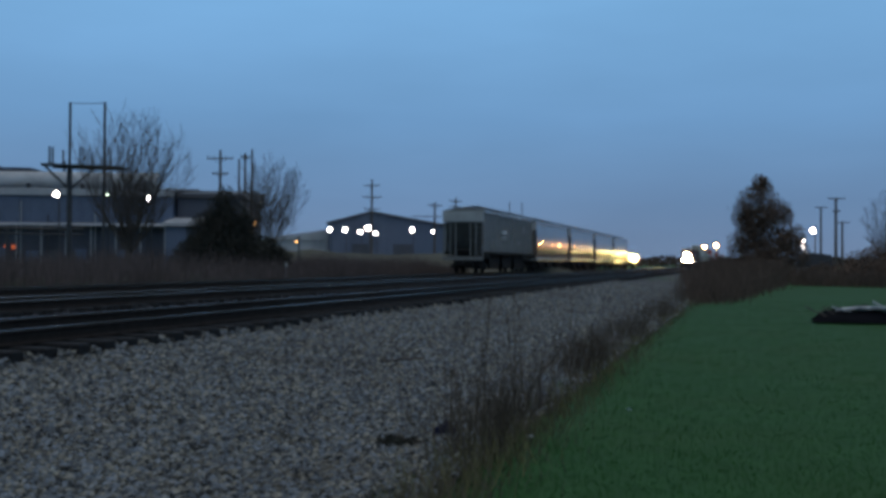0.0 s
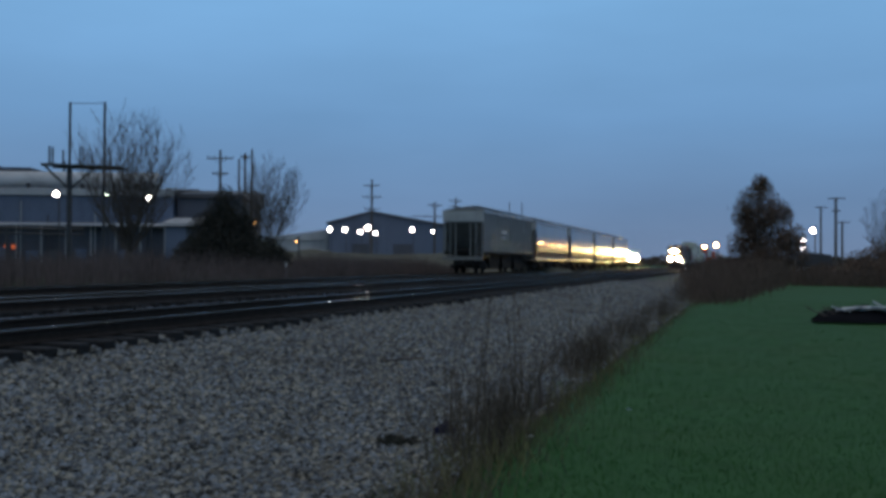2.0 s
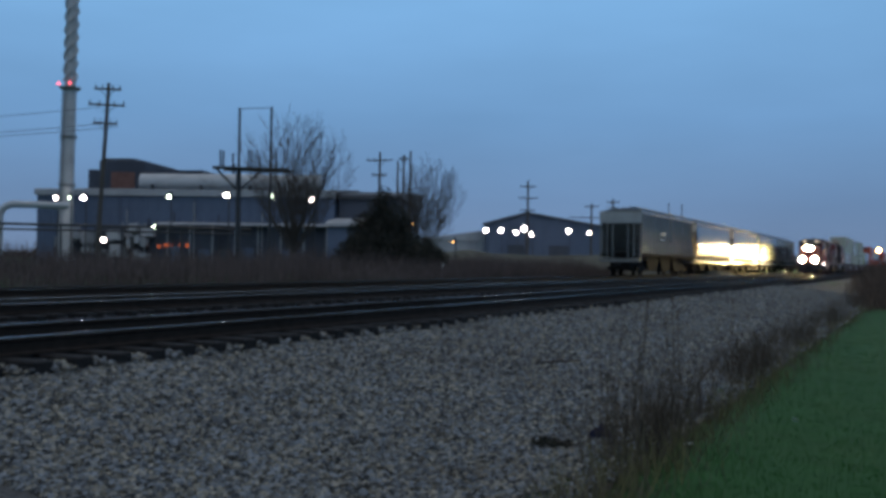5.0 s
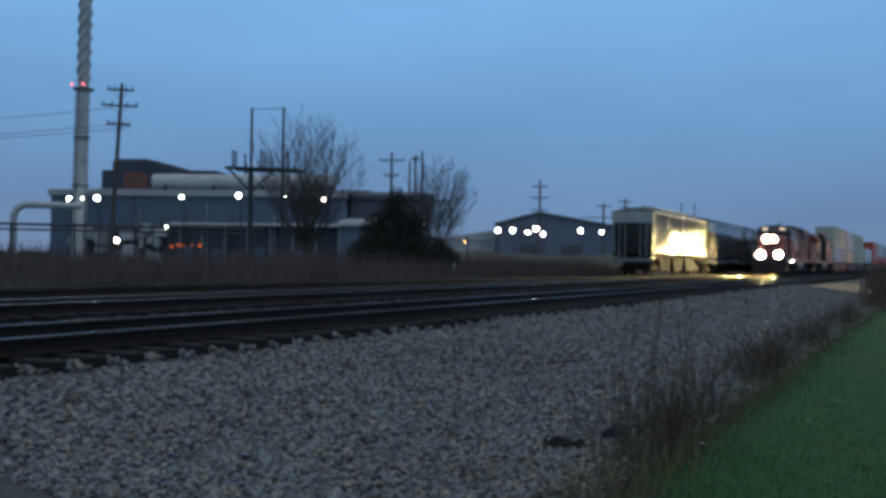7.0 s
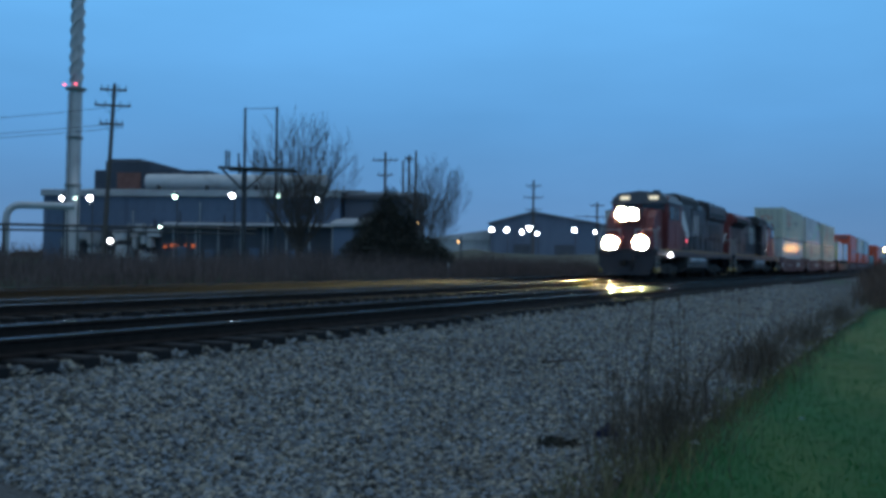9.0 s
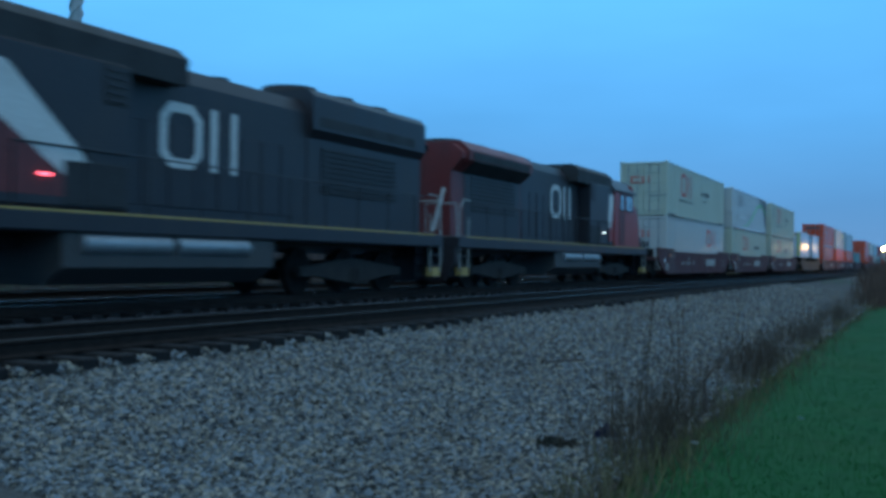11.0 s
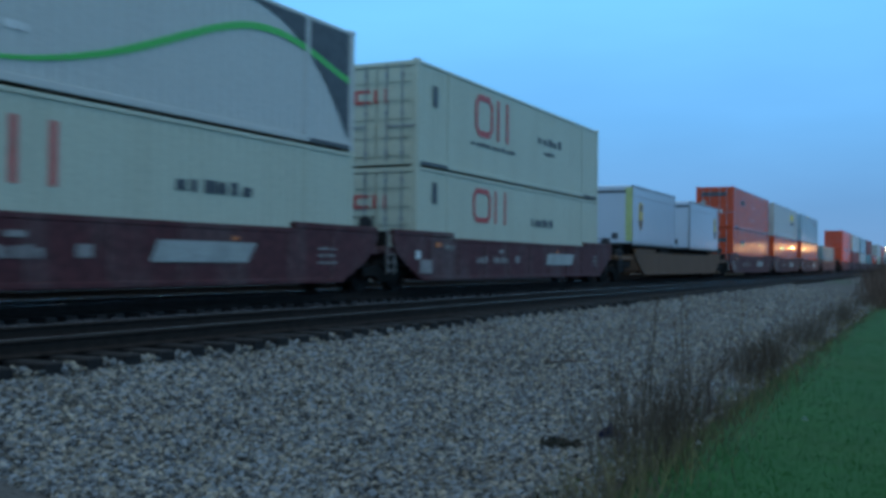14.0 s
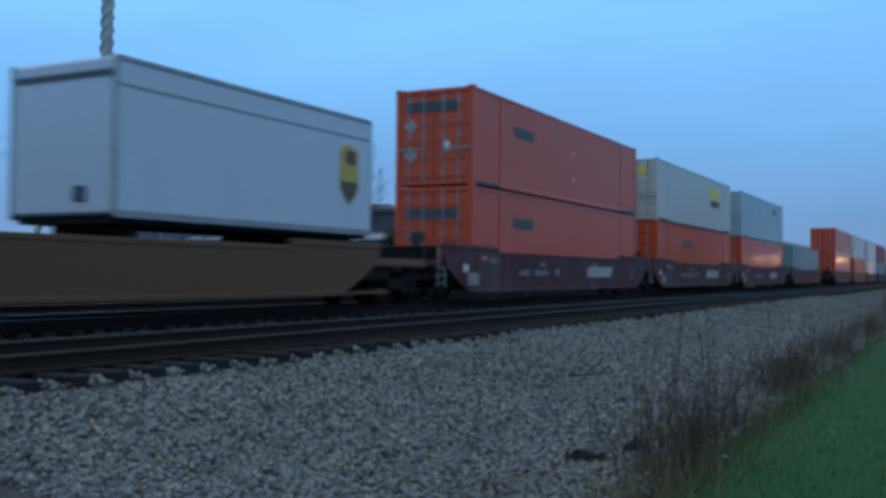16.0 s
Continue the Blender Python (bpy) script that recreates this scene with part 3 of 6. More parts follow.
# ---- tracks ----
def track(x, label, ties_as_parts, near=3.0, head="rail_head"):
    root = thing("railway_track", label, "railway track", pose(x, 0, 0), "parallel railway tracks", "structure")
    for s in (-1, 1):
        c = s * 0.7525
        foot = Build().prism([(c - 0.07, RAIL - 0.17), (c + 0.07, RAIL - 0.17), (c + 0.07, RAIL - 0.155), (c + 0.012, RAIL - 0.135), (c + 0.012, RAIL - 0.045),
                              (c + 0.036, RAIL - 0.035), (c + 0.036, RAIL - 0.008), (c - 0.036, RAIL - 0.008), (c - 0.036, RAIL - 0.035),
                              (c - 0.012, RAIL - 0.045), (c - 0.012, RAIL - 0.135), (c - 0.07, RAIL - 0.155)], -60, 1400)
        rail = part("rail", foot, M["rail_side"], root)
        part("rail_head", Build().box(c - 0.031, -60, RAIL - 0.0085, c + 0.031, 1400, RAIL, 0.003), M[head], rail, "polished running surface")
    shapes = []
    for k in range(5):
        j = [random.uniform(-0.02, 0.02) for _ in range(4)]
        shapes.append(Build().box(-1.3 + j[0], -0.115, RAIL - 0.36, 1.3 + j[1], 0.115, RAIL - 0.172 + j[2] * 0.4, 0.018).mesh("tie", M["tie"]))
    plate = Build().box(-0.9, -0.09, RAIL - 0.174, -0.6, 0.09, RAIL - 0.158).box(0.6, -0.09, RAIL - 0.174, 0.9, 0.09, RAIL - 0.158).mesh("tie_plate", M["rail_side"])
    for i in range(ties_as_parts):
        tie = new("tie", random.choice(shapes))
        tie.parent = root
        tie.matrix_basis = pose(random.uniform(-0.05, 0.05), near + i * 0.51 + random.uniform(-0.03, 0.03), 0, 0, 0, random.uniform(-1.2, 1.2))
    rest = Build()
    y = near + ties_as_parts * 0.51
    while y < 260:
        rest.box(-1.3, y - 0.115, RAIL - 0.36, 1.3, y + 0.115, RAIL - 0.172)
        y += 0.51
    tagged(part("far_ties", rest, M["tie"], root, "dark timber ties further along"), kind="stuff")
    return root


# ---- vegetation ----
def stalks(name, count, where, tall, material, label, seed, thick=0.006, lean=0.25, branch=0.0, category="weeds"):
    """Thin upright stems as three-sided spikes, some with side shoots. where(rng) gives a place on the ground."""
    rng = random.Random(seed)
    V, F = [], []

    def spike(p, q, r):
        k = len(V)
        for i in range(3):
            a = 2.094 * i
            V.append((p[0] + r * math.cos(a), p[1] + r * math.sin(a), p[2]))
        m = [p[i] * 0.45 + q[i] * 0.55 for i in range(3)]
        m[0] += rng.uniform(-0.03, 0.03) * (q[2] - p[2])
        for i in range(3):
            a = 2.094 * i
            V.append((m[0] + 0.7 * r * math.cos(a), m[1] + 0.7 * r * math.sin(a), m[2]))
        V.append(q)
        for i in range(3):
            j = (i + 1) % 3
            F.append((k + i, k + j, k + 3 + j, k + 3 + i))
            F.append((k + 3 + i, k + 3 + j, k + 6))

    for _ in range(count):
        x, y, s = where(rng)
        h = tall * s * rng.uniform(0.5, 1.1)
        z = ground_height(x, y)
        a = rng.uniform(0, 6.28)
        d = lean * h * rng.random()
        top = (x + d * math.cos(a), y + d * math.sin(a), z + h)
        r = thick * rng.uniform(0.6, 1.4)
        spike((x, y, z - 0.02), top, r)
        if rng.random() < branch:
            for _ in range(rng.randint(2, 5)):
                u = rng.uniform(0.35, 0.9)
                b = rng.uniform(0, 6.28)
                p = (x + (top[0] - x) * u, y + (top[1] - y) * u, z + h * u)
                e = h * rng.uniform(0.1, 0.25)
                spike(p, (p[0] + e * 0.6 * math.cos(b), p[1] + e * 0.6 * math.sin(b), p[2] + e), r * 0.6)
    me = bpy.data.meshes.new(name)
    me.from_pydata(V, [], F)
    me.materials.append(material)
    return tagged(new(name, me), label, category, kind="stuff")


def edge(y):
    """Where the lawn ends beside the ballast."""
    return -1.72 - 0.16 * max(0.0, min(1.0, (y - 7) / 14)) + 0.10 * noise.noise((0.0, y * 0.55, 9.0)) + 0.05 * noise.noise((0.0, y * 1.9, 4.0))


def verge():
    """A strip of bare weedy soil between lawn and ballast."""
    V, F, n = [], [], 8
    ys = spaced(-6, 60, 0.3) + spaced(62, 140, 4)
    for y in ys:
        a = edge(y) - 0.16 + 0.12 * noise.noise((1.0, y * 1.7, 2.0))
        b = edge(y) - 0.52 - 0.25 * noise.noise((5.0, y * 0.9, 2.0)) - 0.12 * noise.noise((5.0, y * 3.1, 7.0))
        for i in range(n + 1):
            x = a + (b - a) * i / n
            V.append((x, y, ground_height(x, y) + 0.032 + 0.012 * noise.noise((x * 6, y * 6, 1.0))))
    for j in range(len(ys) - 1):
        for i in range(n):
            k = j * (n + 1) + i
            F.append((k + 1, k, k + n + 1, k + n + 2))
    tagged(part("verge", Build().add(V, F), M["verge"], smooth=True), "strip of dark weedy soil between lawn and ballast", "soil", kind="structure")


verge()


def lawn_place(rng):
    y = 4.2 * (45 / 4.2) ** rng.random()
    return edge(y) + 0.25 * math.sin(y * 0.8) + (0.62 * y + 2.0) * rng.random(), y, 1 + 0.02 * y


def edge_place(rng):
    y = 4.6 * (75 / 4.6) ** rng.random()
    lush = 1.0 + 0.5 * noise.noise((3.0, y * 0.9, 1.0)) + (0.5 if 5.6 < y < 7.4 else 0.0)
    return edge(y) - 0.12 + rng.gauss(0, 0.15), y, rng.choice((0.5, 0.8, 1.15)) * lush


def thick_place(rng):
    """Clumps of weeds, denser and taller in some places than in others."""
    y = rng.choice([7.5, 7.9, 8.1, 8.4, 8.7, 9.4, 10.5, 13.6, 13.9, 14.3, 14.6, 14.9, 15.3, 15.8, 16.4, 20.4, 20.9, 21.3, 21.8, 22.4, 26, 28, 28.6, 29.2, 29.8, 31, 36, 41, 47, 52, 58, 64, 70])
    tall = 0.75 + 0.35 * noise.noise((2.0, y * 0.8, 6.0)) + 0.006 * y
    y += rng.gauss(0, 0.14 + 0.018 * y)
    d = abs(rng.gauss(0, 0.27 + 0.004 * y))
    return edge(y) - 0.16 - d, y, tall * (1 - 0.35 * min(1.0, d / 0.6))


def low_place(rng):
    y = 5.2 * (60 / 5.2) ** rng.random()
    return edge(y) - 0.12 + rng.gauss(0, 0.24), y, rng.choice((0.4, 0.6, 1.0)) * (1 + 0.8 * noise.noise((8.0, y * 0.8, 3.0)))


def thin_place(rng):
    y = 8.6 * (27 / 8.6) ** rng.random()
    return -2.2 - 0.95 * rng.random() ** 1.4, y, rng.choice((0.45, 0.6, 0.8, 1.0))


def brush_place(rng):
    y = 40 + 115 * rng.random() ** 0.7
    wide = 0.6 + 4.2 * min(1.0, (y - 40) / 45)
    return rng.gauss(-1.6, 0.5) + rng.uniform(-0.5, 1.0) * wide, y, rng.uniform(0.35, 1.15) * min(1.0, 0.35 + (y - 40) / 70)


def back_place(rng):
    y = -10 + 190 * rng.random()
    x = -25.5 - 17 * rng.random() ** 1.3
    return x, y, rng.uniform(0.6, 1.1) * (0.95 + 0.7 * noise.noise((x * 0.16, y * 0.12, 2.0)))


stalks("lawn_blades", 95000, lawn_place, 0.034, M["blade"], "short mown green grass blades", 11, thick=0.003, lean=1.3, category="grass")
stalks("straw_tufts", 4200, edge_place, 0.21, M["straw"], "yellowed long grass along the lawn edge", 12, thick=0.0035, lean=1.0, category="grass")
stalks("dry_weeds", 1900, thick_place, 0.86, M["weed_red"], "dense brown dry weeds between lawn and ballast", 13, thick=0.003, lean=0.6, branch=0.7)
stalks("low_weeds", 2600, low_place, 0.24, M["weed"], "low withered weeds matted over the verge", 18, thick=0.0032, lean=1.4, branch=0.4)
stalks("sparse_weeds", 75, thin_place, 1.3, M["weed"], "thin bare weed stems growing in the ballast", 14, thick=0.0034, lean=0.2, branch=0.9)
stalks("brush", 24000, brush_place, 2.1, M["brush"], "dark dry brush beside the far track", 15, thick=0.018, lean=0.7, branch=0.7, category="brush")
stalks("trackside_weeds", 60000, back_place, 1.5, M["far_weed"], "tall dead weeds on the far side of the tracks", 16, thick=0.012, lean=0.5, branch=0.4)


def tree_branches(b, rng, p, d, length, r, depth, spread, up):
    """Grows one limb in bent steps, with forks."""
    steps = 3 if depth > 1 else 2
    for i in range(steps):
        q = p + d * (length / steps)
        b.tube(p, q, max(r, 0.013), max(r * 0.82, 0.008), n=5 if depth > 2 else 3, caps=False)
        p, r = q, r * 0.82
        d = (d + Vector((rng.uniform(-1, 1), rng.uniform(-1, 1), rng.uniform(-0.6, 1) * up)) * 0.16).normalized()
        if depth > 0:
            for _ in range(1 if depth > 3 else (2 if depth > 1 or rng.random() < 0.5 else 1)):
                a = rng.uniform(0, 6.28)
                side = Vector((math.cos(a), math.sin(a), 0))
                dd = (d * (1 - spread) + side * spread + Vector((0, 0, up * 0.35))).normalized()
                tree_branches(b, rng, p, dd, length * rng.uniform(0.6, 0.8), r * 0.62, depth - 1, spread, up)


def bare_tree(at, height, wide, label, seed, trunk=0.22, stems=22, fork=0.26, lean=0.0):
    """A vase of limbs that rise from a fork, curve upwards and end on a rounded crown, with fine twigs all along."""
    rng = random.Random(seed)
    root = thing("bare_tree", label, "tree", pose(at[0], at[1], ground_height(at[0], at[1])))
    wood, twigs = Build(), Build()
    top = Vector((lean * 0.3, 0, height * fork))
    wood.tube((0, 0, -0.2), top * 0.5, trunk * 1.3, trunk * 1.05, n=9, caps=False)
    wood.tube(top * 0.5, top, trunk * 1.05, trunk * 0.85, n=9)
    part("trunk", wood, M["bark"], root, smooth=True)
    for i in range(stems):
        f = (i + 0.5) / stems
        a = 2.39996 * i + rng.uniform(-0.25, 0.25)
        out = math.sqrt(f)
        side = Vector((math.cos(a), math.sin(a), 0))
        end = Vector((lean, 0, 0)) + side * (wide * out * rng.uniform(0.86, 1.04))
        end.z = height * (0.56 + 0.44 * math.sqrt(max(0.0, 1 - (0.97 * out) ** 2))) * rng.uniform(0.93, 1.03)
        low = top * rng.uniform(0.45, 1.0)
        bend = low + (end - low) * 0.5 + side * wide * out * 0.16
        bend.z = low.z + (end.z - low.z) * (0.42 - 0.08 * out)
        n, p, r = 9, low, trunk * rng.uniform(0.26, 0.42)
        reach = (end - low).length
        for k in range(1, n + 1):
            t = k / n
            q = low * (1 - t) ** 2 + bend * (2 * t * (1 - t)) + end * t ** 2 + Vector((rng.uniform(-1, 1), rng.uniform(-1, 1), rng.uniform(-1, 1))) * 0.011 * reach * (t < 1)
            r2 = max(r * 0.78, 0.010)
            twigs.tube(p, q, r, r2, n=5, caps=False)
            d = (q - p).normalized()
            for _ in range(0 if k < 3 else 2):
                b = rng.uniform(0, 6.283)
                dd = (d + Vector((math.cos(b), math.sin(b), 0.15)) * rng.uniform(0.3, 0.8)).normalized()
                tree_branches(twigs, rng, q, dd, reach * (0.25 - 0.010 * k) * rng.uniform(0.6, 1.05), max(r2 * 0.5, 0.010), 1, 0.3, 0.6)
            p, r = q, r2
    part("crown", twigs, M["bark"], root, "bare spreading limbs and fine twigs")
    return root


def leafy(root, name, lumps, per, leaf, material, seed, label=""):
    """A crown of many small leaf clumps inside uneven lumps."""
    rng = random.Random(seed)
    V, F = [], []
    for cx, cy, cz, rx, rz in lumps:
        for _ in range(int(per * rx * rx)):
            v = Vector((rng.gauss(0, 1), rng.gauss(0, 1), rng.gauss(0, 1))).normalized() * rng.random() ** 0.45
            c = Vector((cx + v.x * rx, cy + v.y * rx, cz + v.z * rz))
            u = Vector((rng.gauss(0, 1), rng.gauss(0, 1), rng.gauss(0, 1))).normalized()
            w = u.orthogonal().normalized()
            s = leaf * rng.uniform(0.6, 1.5)
            k = len(V)
            V.extend([c - u * s, c + w * s * 0.55, c + u * s, c - w * s * 0.55])
            F.append((k, k + 1, k + 2, k + 3))
    me = bpy.data.meshes.new(name)
    me.from_pydata([tuple(p) for p in V], [], F)
    me.materials.append(material)
    ob = new(name, me)
    ob.parent = root
    return tagged(ob, label) if label else ob


def leafy_tree(name, at, lumps, leaf, per, material, label, category, seed, trunk=0.2, height=4.0):
    root = thing(name, label, category, pose(at[0], at[1], ground_height(*at)))
    wood, rng = Build(), random.Random(seed)
    wood.tube((0, 0, -0.2), (0, 0, height * 0.4), trunk * 1.2, trunk * 0.8, n=8)
    for i in range(5):
        a = 1.257 * i
        tree_branches(wood, rng, Vector((0, 0, height * 0.35)), Vector((math.cos(a) * 0.5, math.sin(a) * 0.5, 1)).normalized(), height * 0.35, trunk * 0.5, 2, 0.45, 0.6)
    part("trunk", wood, M["bark"], root)
    leafy(root, "crown", lumps, per, leaf, material, seed)
    return root


bare_tree((-42.2, 62.1), 10.2, 4.3, "bare multi-stemmed deciduous tree behind the tracks", 21, 0.25, 44, 0.27, 0.35)
bare_tree((-36.0, 71.5), 8.0, 2.9, "smaller bare tree beside an evergreen bush", 22, 0.15, 34, 0.24, 0.45)
leafy_tree("evergreen_bush", (-34.3, 61.5), [(0, 0, 1.5, 2.9, 1.9), (-2.1, 0, 1.1, 1.7, 1.4), (2.2, .3, 1.2, 2.1, 1.5), (0.5, 0, 3.3, 1.6, 1.7), (0.1, 0, 4.9, 0.75, 1.3), (-1.3, .4, 2.9, 1.6, 1.5), (-0.4, .2, 4.2, 0.95, 1.3), (1.2, .4, 3.0, 1.0, 1.2), (3.6, .2, 1.0, 1.4, 1.1)],
           0.075, 1300, M["evergreen"], "dark dense evergreen bush behind the tracks", "bush", 23, 0.15, 4.0)
leafy_tree("russet_tree", (1.4, 110.0), [(-0.2, 0, 8.0, 2.3, 2.2), (1.6, 0, 7.0, 1.6, 1.5), (-1.6, 0, 6.7, 1.4, 1.6), (2.6, .4, 6.6, 0.9, 1.0), (0.2, 0, 9.6, 1.2, 1.1), (-0.6, 0, 4.6, 2.0, 1.8), (2.4, 0, 3.4, 2.2, 2.0), (-1.9, 0, 3.4, 1.6, 2.0), (0.4, 0, 2.6, 2.8, 2.0), (3.6, 0, 2.6, 1.4, 1.6), (0.3, 0, 1.4, 3.2, 1.4), (3.0, 0, 4.4, 1.7, 1.7), (0.1, 0, 6.0, 2.3, 1.6), (0.0, 0, 10.2, 0.9, 0.9)],
           0.11, 430, M["russet"], "tall tree with brown withered autumn leaves", "tree", 24, 0.25, 8.0)


# ---- rolling stock ----
MOVING = []   # things of the train: object, place along it, turned


def logo(root, side_x, y0, z0, w, h, material, face=1, label="plain block emblem"):
    """An emblem as plain shapes: a hollow block and two upright bars, standing a few millimetres off a side."""
    x0, x1, t = side_x, side_x + 0.006 * face, h * 0.15
    if face < 0:   # reads the other way round on that side
        y0, w = y0 + w, -w
    f = t if w > 0 else -t
    ya, yb = y0, y0 + w * 0.52
    def ring(inset, cut):
        """A block outline with cut corners."""
        i, c = (inset, cut) if w > 0 else (-inset, -cut)
        a0, a1, b0, b1 = ya + i, yb - i, z0 + inset, z0 + h - inset
        return [(a0 + c, b0), (a1 - c, b0), (a1, b0 + cut), (a1, b1 - cut), (a1 - c, b1), (a0 + c, b1), (a0, b1 - cut), (a0, b0 + cut)]
    outer, inner = ring(0.0, h * 0.22), ring(t, h * 0.12)
    vs = [(x1, y, z) for y, z in outer + inner] + [(x0, y, z) for y, z in outer + inner]
    fs = []
    for i in range(8):
        j = (i + 1) % 8
        fs += [(i, j, 8 + j, 8 + i), (16 + i, 16 + j, j, i), (8 + i, 8 + j, 24 + j, 24 + i)]
    block = part("emblem", Build().add(vs, fs), material, root, label)
    for y in (y0 + w * 0.64, y0 + w - f):
        part("emblem_bar", Build().box(x0, y, z0, x1, y + f, z0 + h), material, block)
    return block


def bars(root, side_x, y0, z0, w, h, material, n=1, face=1, name="lettering"):
    """Unreadable lettering as plain bars."""
    step, first = w / n, None
    rng = random.Random(int(y0 * 97 + z0 * 31 + n))
    for i in range(n):
        wide, tall = (1.0, 1.0) if n == 1 else (rng.uniform(0.5, 0.9), rng.uniform(0.62, 1.0))
        bar = Build().box(side_x, y0 + i * step, z0, side_x + 0.005 * face, y0 + i * step + step * wide, z0 + h * tall)
        made = part(name if first is None else "lettering_bar", bar, material, root if first is None else first)
        first = first or made
    return first


WHEELS = []   # wheelsets that turn: object, place on its truck, radius, sense


def truck(root, y, base=1.78, wheels=2, r=0.49, name="truck", turns=0, finish="under"):
    """A bogie with side frames, springs and wheels on axles."""
    b = Build()
    half = base * (wheels - 1) / 2
    for s in (-1, 1):
        x = s * 1.0
        b.prism([(y - half - 0.35, 0.40), (y - half - 0.35, 0.62), (y - half + 0.2, 0.66), (y - 0.35, 0.82), (y + 0.35, 0.82), (y + half - 0.2, 0.66), (y + half + 0.35, 0.62),
                 (y + half + 0.35, 0.40), (y + half - 0.25, 0.42), (y + 0.4, 0.26), (y - 0.4, 0.26), (y - half + 0.25, 0.42)], x - 0.09, x + 0.09, "x")
        for k in (-0.16, 0.0, 0.16):
            b.tube((x + s * 0.06, y + k, 0.3), (x + s * 0.06, y + k, 0.6), 0.07, n=8)
    b.box(-1.05, y - 0.2, 0.5, 1.05, y + 0.2, 0.8, 0.03)
    t = part(name, b, M[finish], root, "grimy cast-steel truck frame")
    for i in range(wheels):
        yy = y - half + i * base
        w = Build().tube((-0.75, 0, 0), (0.75, 0, 0), 0.08, n=8)
        for s in (-1, 1):
            w.tube((s * 0.69, 0, 0), (s * 0.80, 0, 0), r, n=20)
            w.tube((s * 0.66, 0, 0), (s * 0.69, 0, 0), r + 0.025, n=20)
            w.tube((s * 0.80, 0, 0), (s * 0.82, 0, 0), r * 0.45, n=12)
            for k in range(6):
                a = 1.047 * k
                w.tube((s * 0.80, r * 0.68 * math.cos(a), r * 0.68 * math.sin(a)), (s * 0.815, r * 0.68 * math.cos(a), r * 0.68 * math.sin(a)), 0.06, n=6)
        ob = part("wheelset", w, M["under"], t, smooth=True)
        ob.matrix_basis = pose(0, yy, r)
        if turns:
            WHEELS.append((ob, yy, r, turns))
    return t


def coupler(root, y, s):
    b = Build().box(-0.09, y, 0.72, 0.09, y + s * 0.45, 0.92, 0.02).box(-0.17, y + s * 0.38, 0.66, 0.17, y + s * 0.62, 0.98, 0.04)
    b.pipe([(0.35, y, 0.8), (0.36, y + s * 0.25, 0.5), (0.3, y + s * 0.5, 0.42)], 0.03, 6)
    return part("coupler", b, M["under"], root)


def container(u, z, length, height, colour, label, marks=(), doors=True, frame=None, x=0.0):
    """A box container: ribbed sides, roof, corner posts, door leaves with lock rods, bottom rails."""
    root = thing("shipping_container", label, "container", group="containers on the train")
    w, c = 1.295, M[colour]
    for s in (-1, 1):
        b = Build()
        n = int((length - 0.3) / 0.28)
        y, zz0, zz1 = 0.15, 0.16, height - 0.12
        step = (length - 0.3) / n
        pts = []
        for i in range(n):
            j = random.uniform(-0.0006, 0.0006)   # pressed panels are never quite flat
            pts += [(w - 0.0206, y + i * step), (w - 0.02 + j, y + (i + 0.14) * step), (w - 0.02, y + (i + 0.28) * step), (w - 0.0207, y + (i + 0.42) * step),
                    (w - 0.038 + j, y + (i + 0.52) * step), (w - 0.0375, y + (i + 0.71) * step), (w - 0.038, y + (i + 0.9) * step)]
        pts.append((w - 0.02, length - 0.15))
        vs = [(s * a, q, zz0) for a, q in pts] + [(s * a, q, zz1) for a, q in pts]
        k = len(pts)
        fs = [(i, i + 1, k + i + 1, k + i) if s > 0 else (i + 1, i, k + i, k + i + 1) for i in range(k - 1)]
        part("side_wall", b.add(vs, fs), c, root)
    frame_mat = M[frame] if frame else c
    for s in (-1, 1):
        part("bottom_rail", Build().box(s * (w - 0.09), 0.12, 0.028, s * w, length - 0.12, 0.17, 0.012), frame_mat, root)
        part("top_rail", Build().box(s * (w - 0.08), 0.12, height - 0.13, s * w, length - 0.12, height - 0.042, 0.012), frame_mat, root)
    for s in (-1, 1):
        for e in (0, 1):
            y0 = 0 if e == 0 else length - 0.16
            part("corner_post", Build().box(s * (w - 0.15), y0, 0.1, s * w, y0 + 0.16, height - 0.1, 0.02), frame_mat, root)
            for zc in (0.0, height - 0.118):
                part("corner_casting", Build().box(s * (w - 0.17), y0 - 0.004, zc, s * (w + 0.004), y0 + 0.172, zc + 0.118, 0.012), frame_mat, root)
    for s in (-1, 1):   # stacking posts at the forty-foot points; raised dark strips paint the shade of end recesses
        for y0 in (1.9, length - 2.06):
            part("stacking_post", Build().box(s * (w - 0.06), y0, 0.15, s * (w + 0.002), y0 + 0.16, height - 0.1, 0.01), frame_mat, root)
        for y0, y1 in ((0.2, 1.9), (length - 1.9, length - 0.2)):
            part("painted_recess_shade", Build().box(s * (w - 0.05), y0, 0.034, s * (w + 0.004), y1, 0.13), M["mark_dark"], root)
    part("roof", Build().box(-w + 0.05, 0.05, height - 0.085, w - 0.05, length - 0.05, height - 0.048, 0.01), c, root)
    part("underframe", Build().box(-w + 0.08, 0.1, 0.02, w - 0.08, length - 0.1, 0.15), M["under"], root)
    for e in (0, 1):
        y0, out = (0.03, -1) if e == 0 else (length - 0.03, 1)
        if doors and e == 0:
            part("door_header", Build().box(-w + 0.15, y0 - 0.03, height - 0.18, w - 0.15, y0 + 0.1, height - 0.045, 0.01), frame_mat, root)
            part("door_sill", Build().box(-w + 0.15, y0 - 0.03, 0.02, w - 0.15, y0 + 0.1, 0.16, 0.01), frame_mat, root)
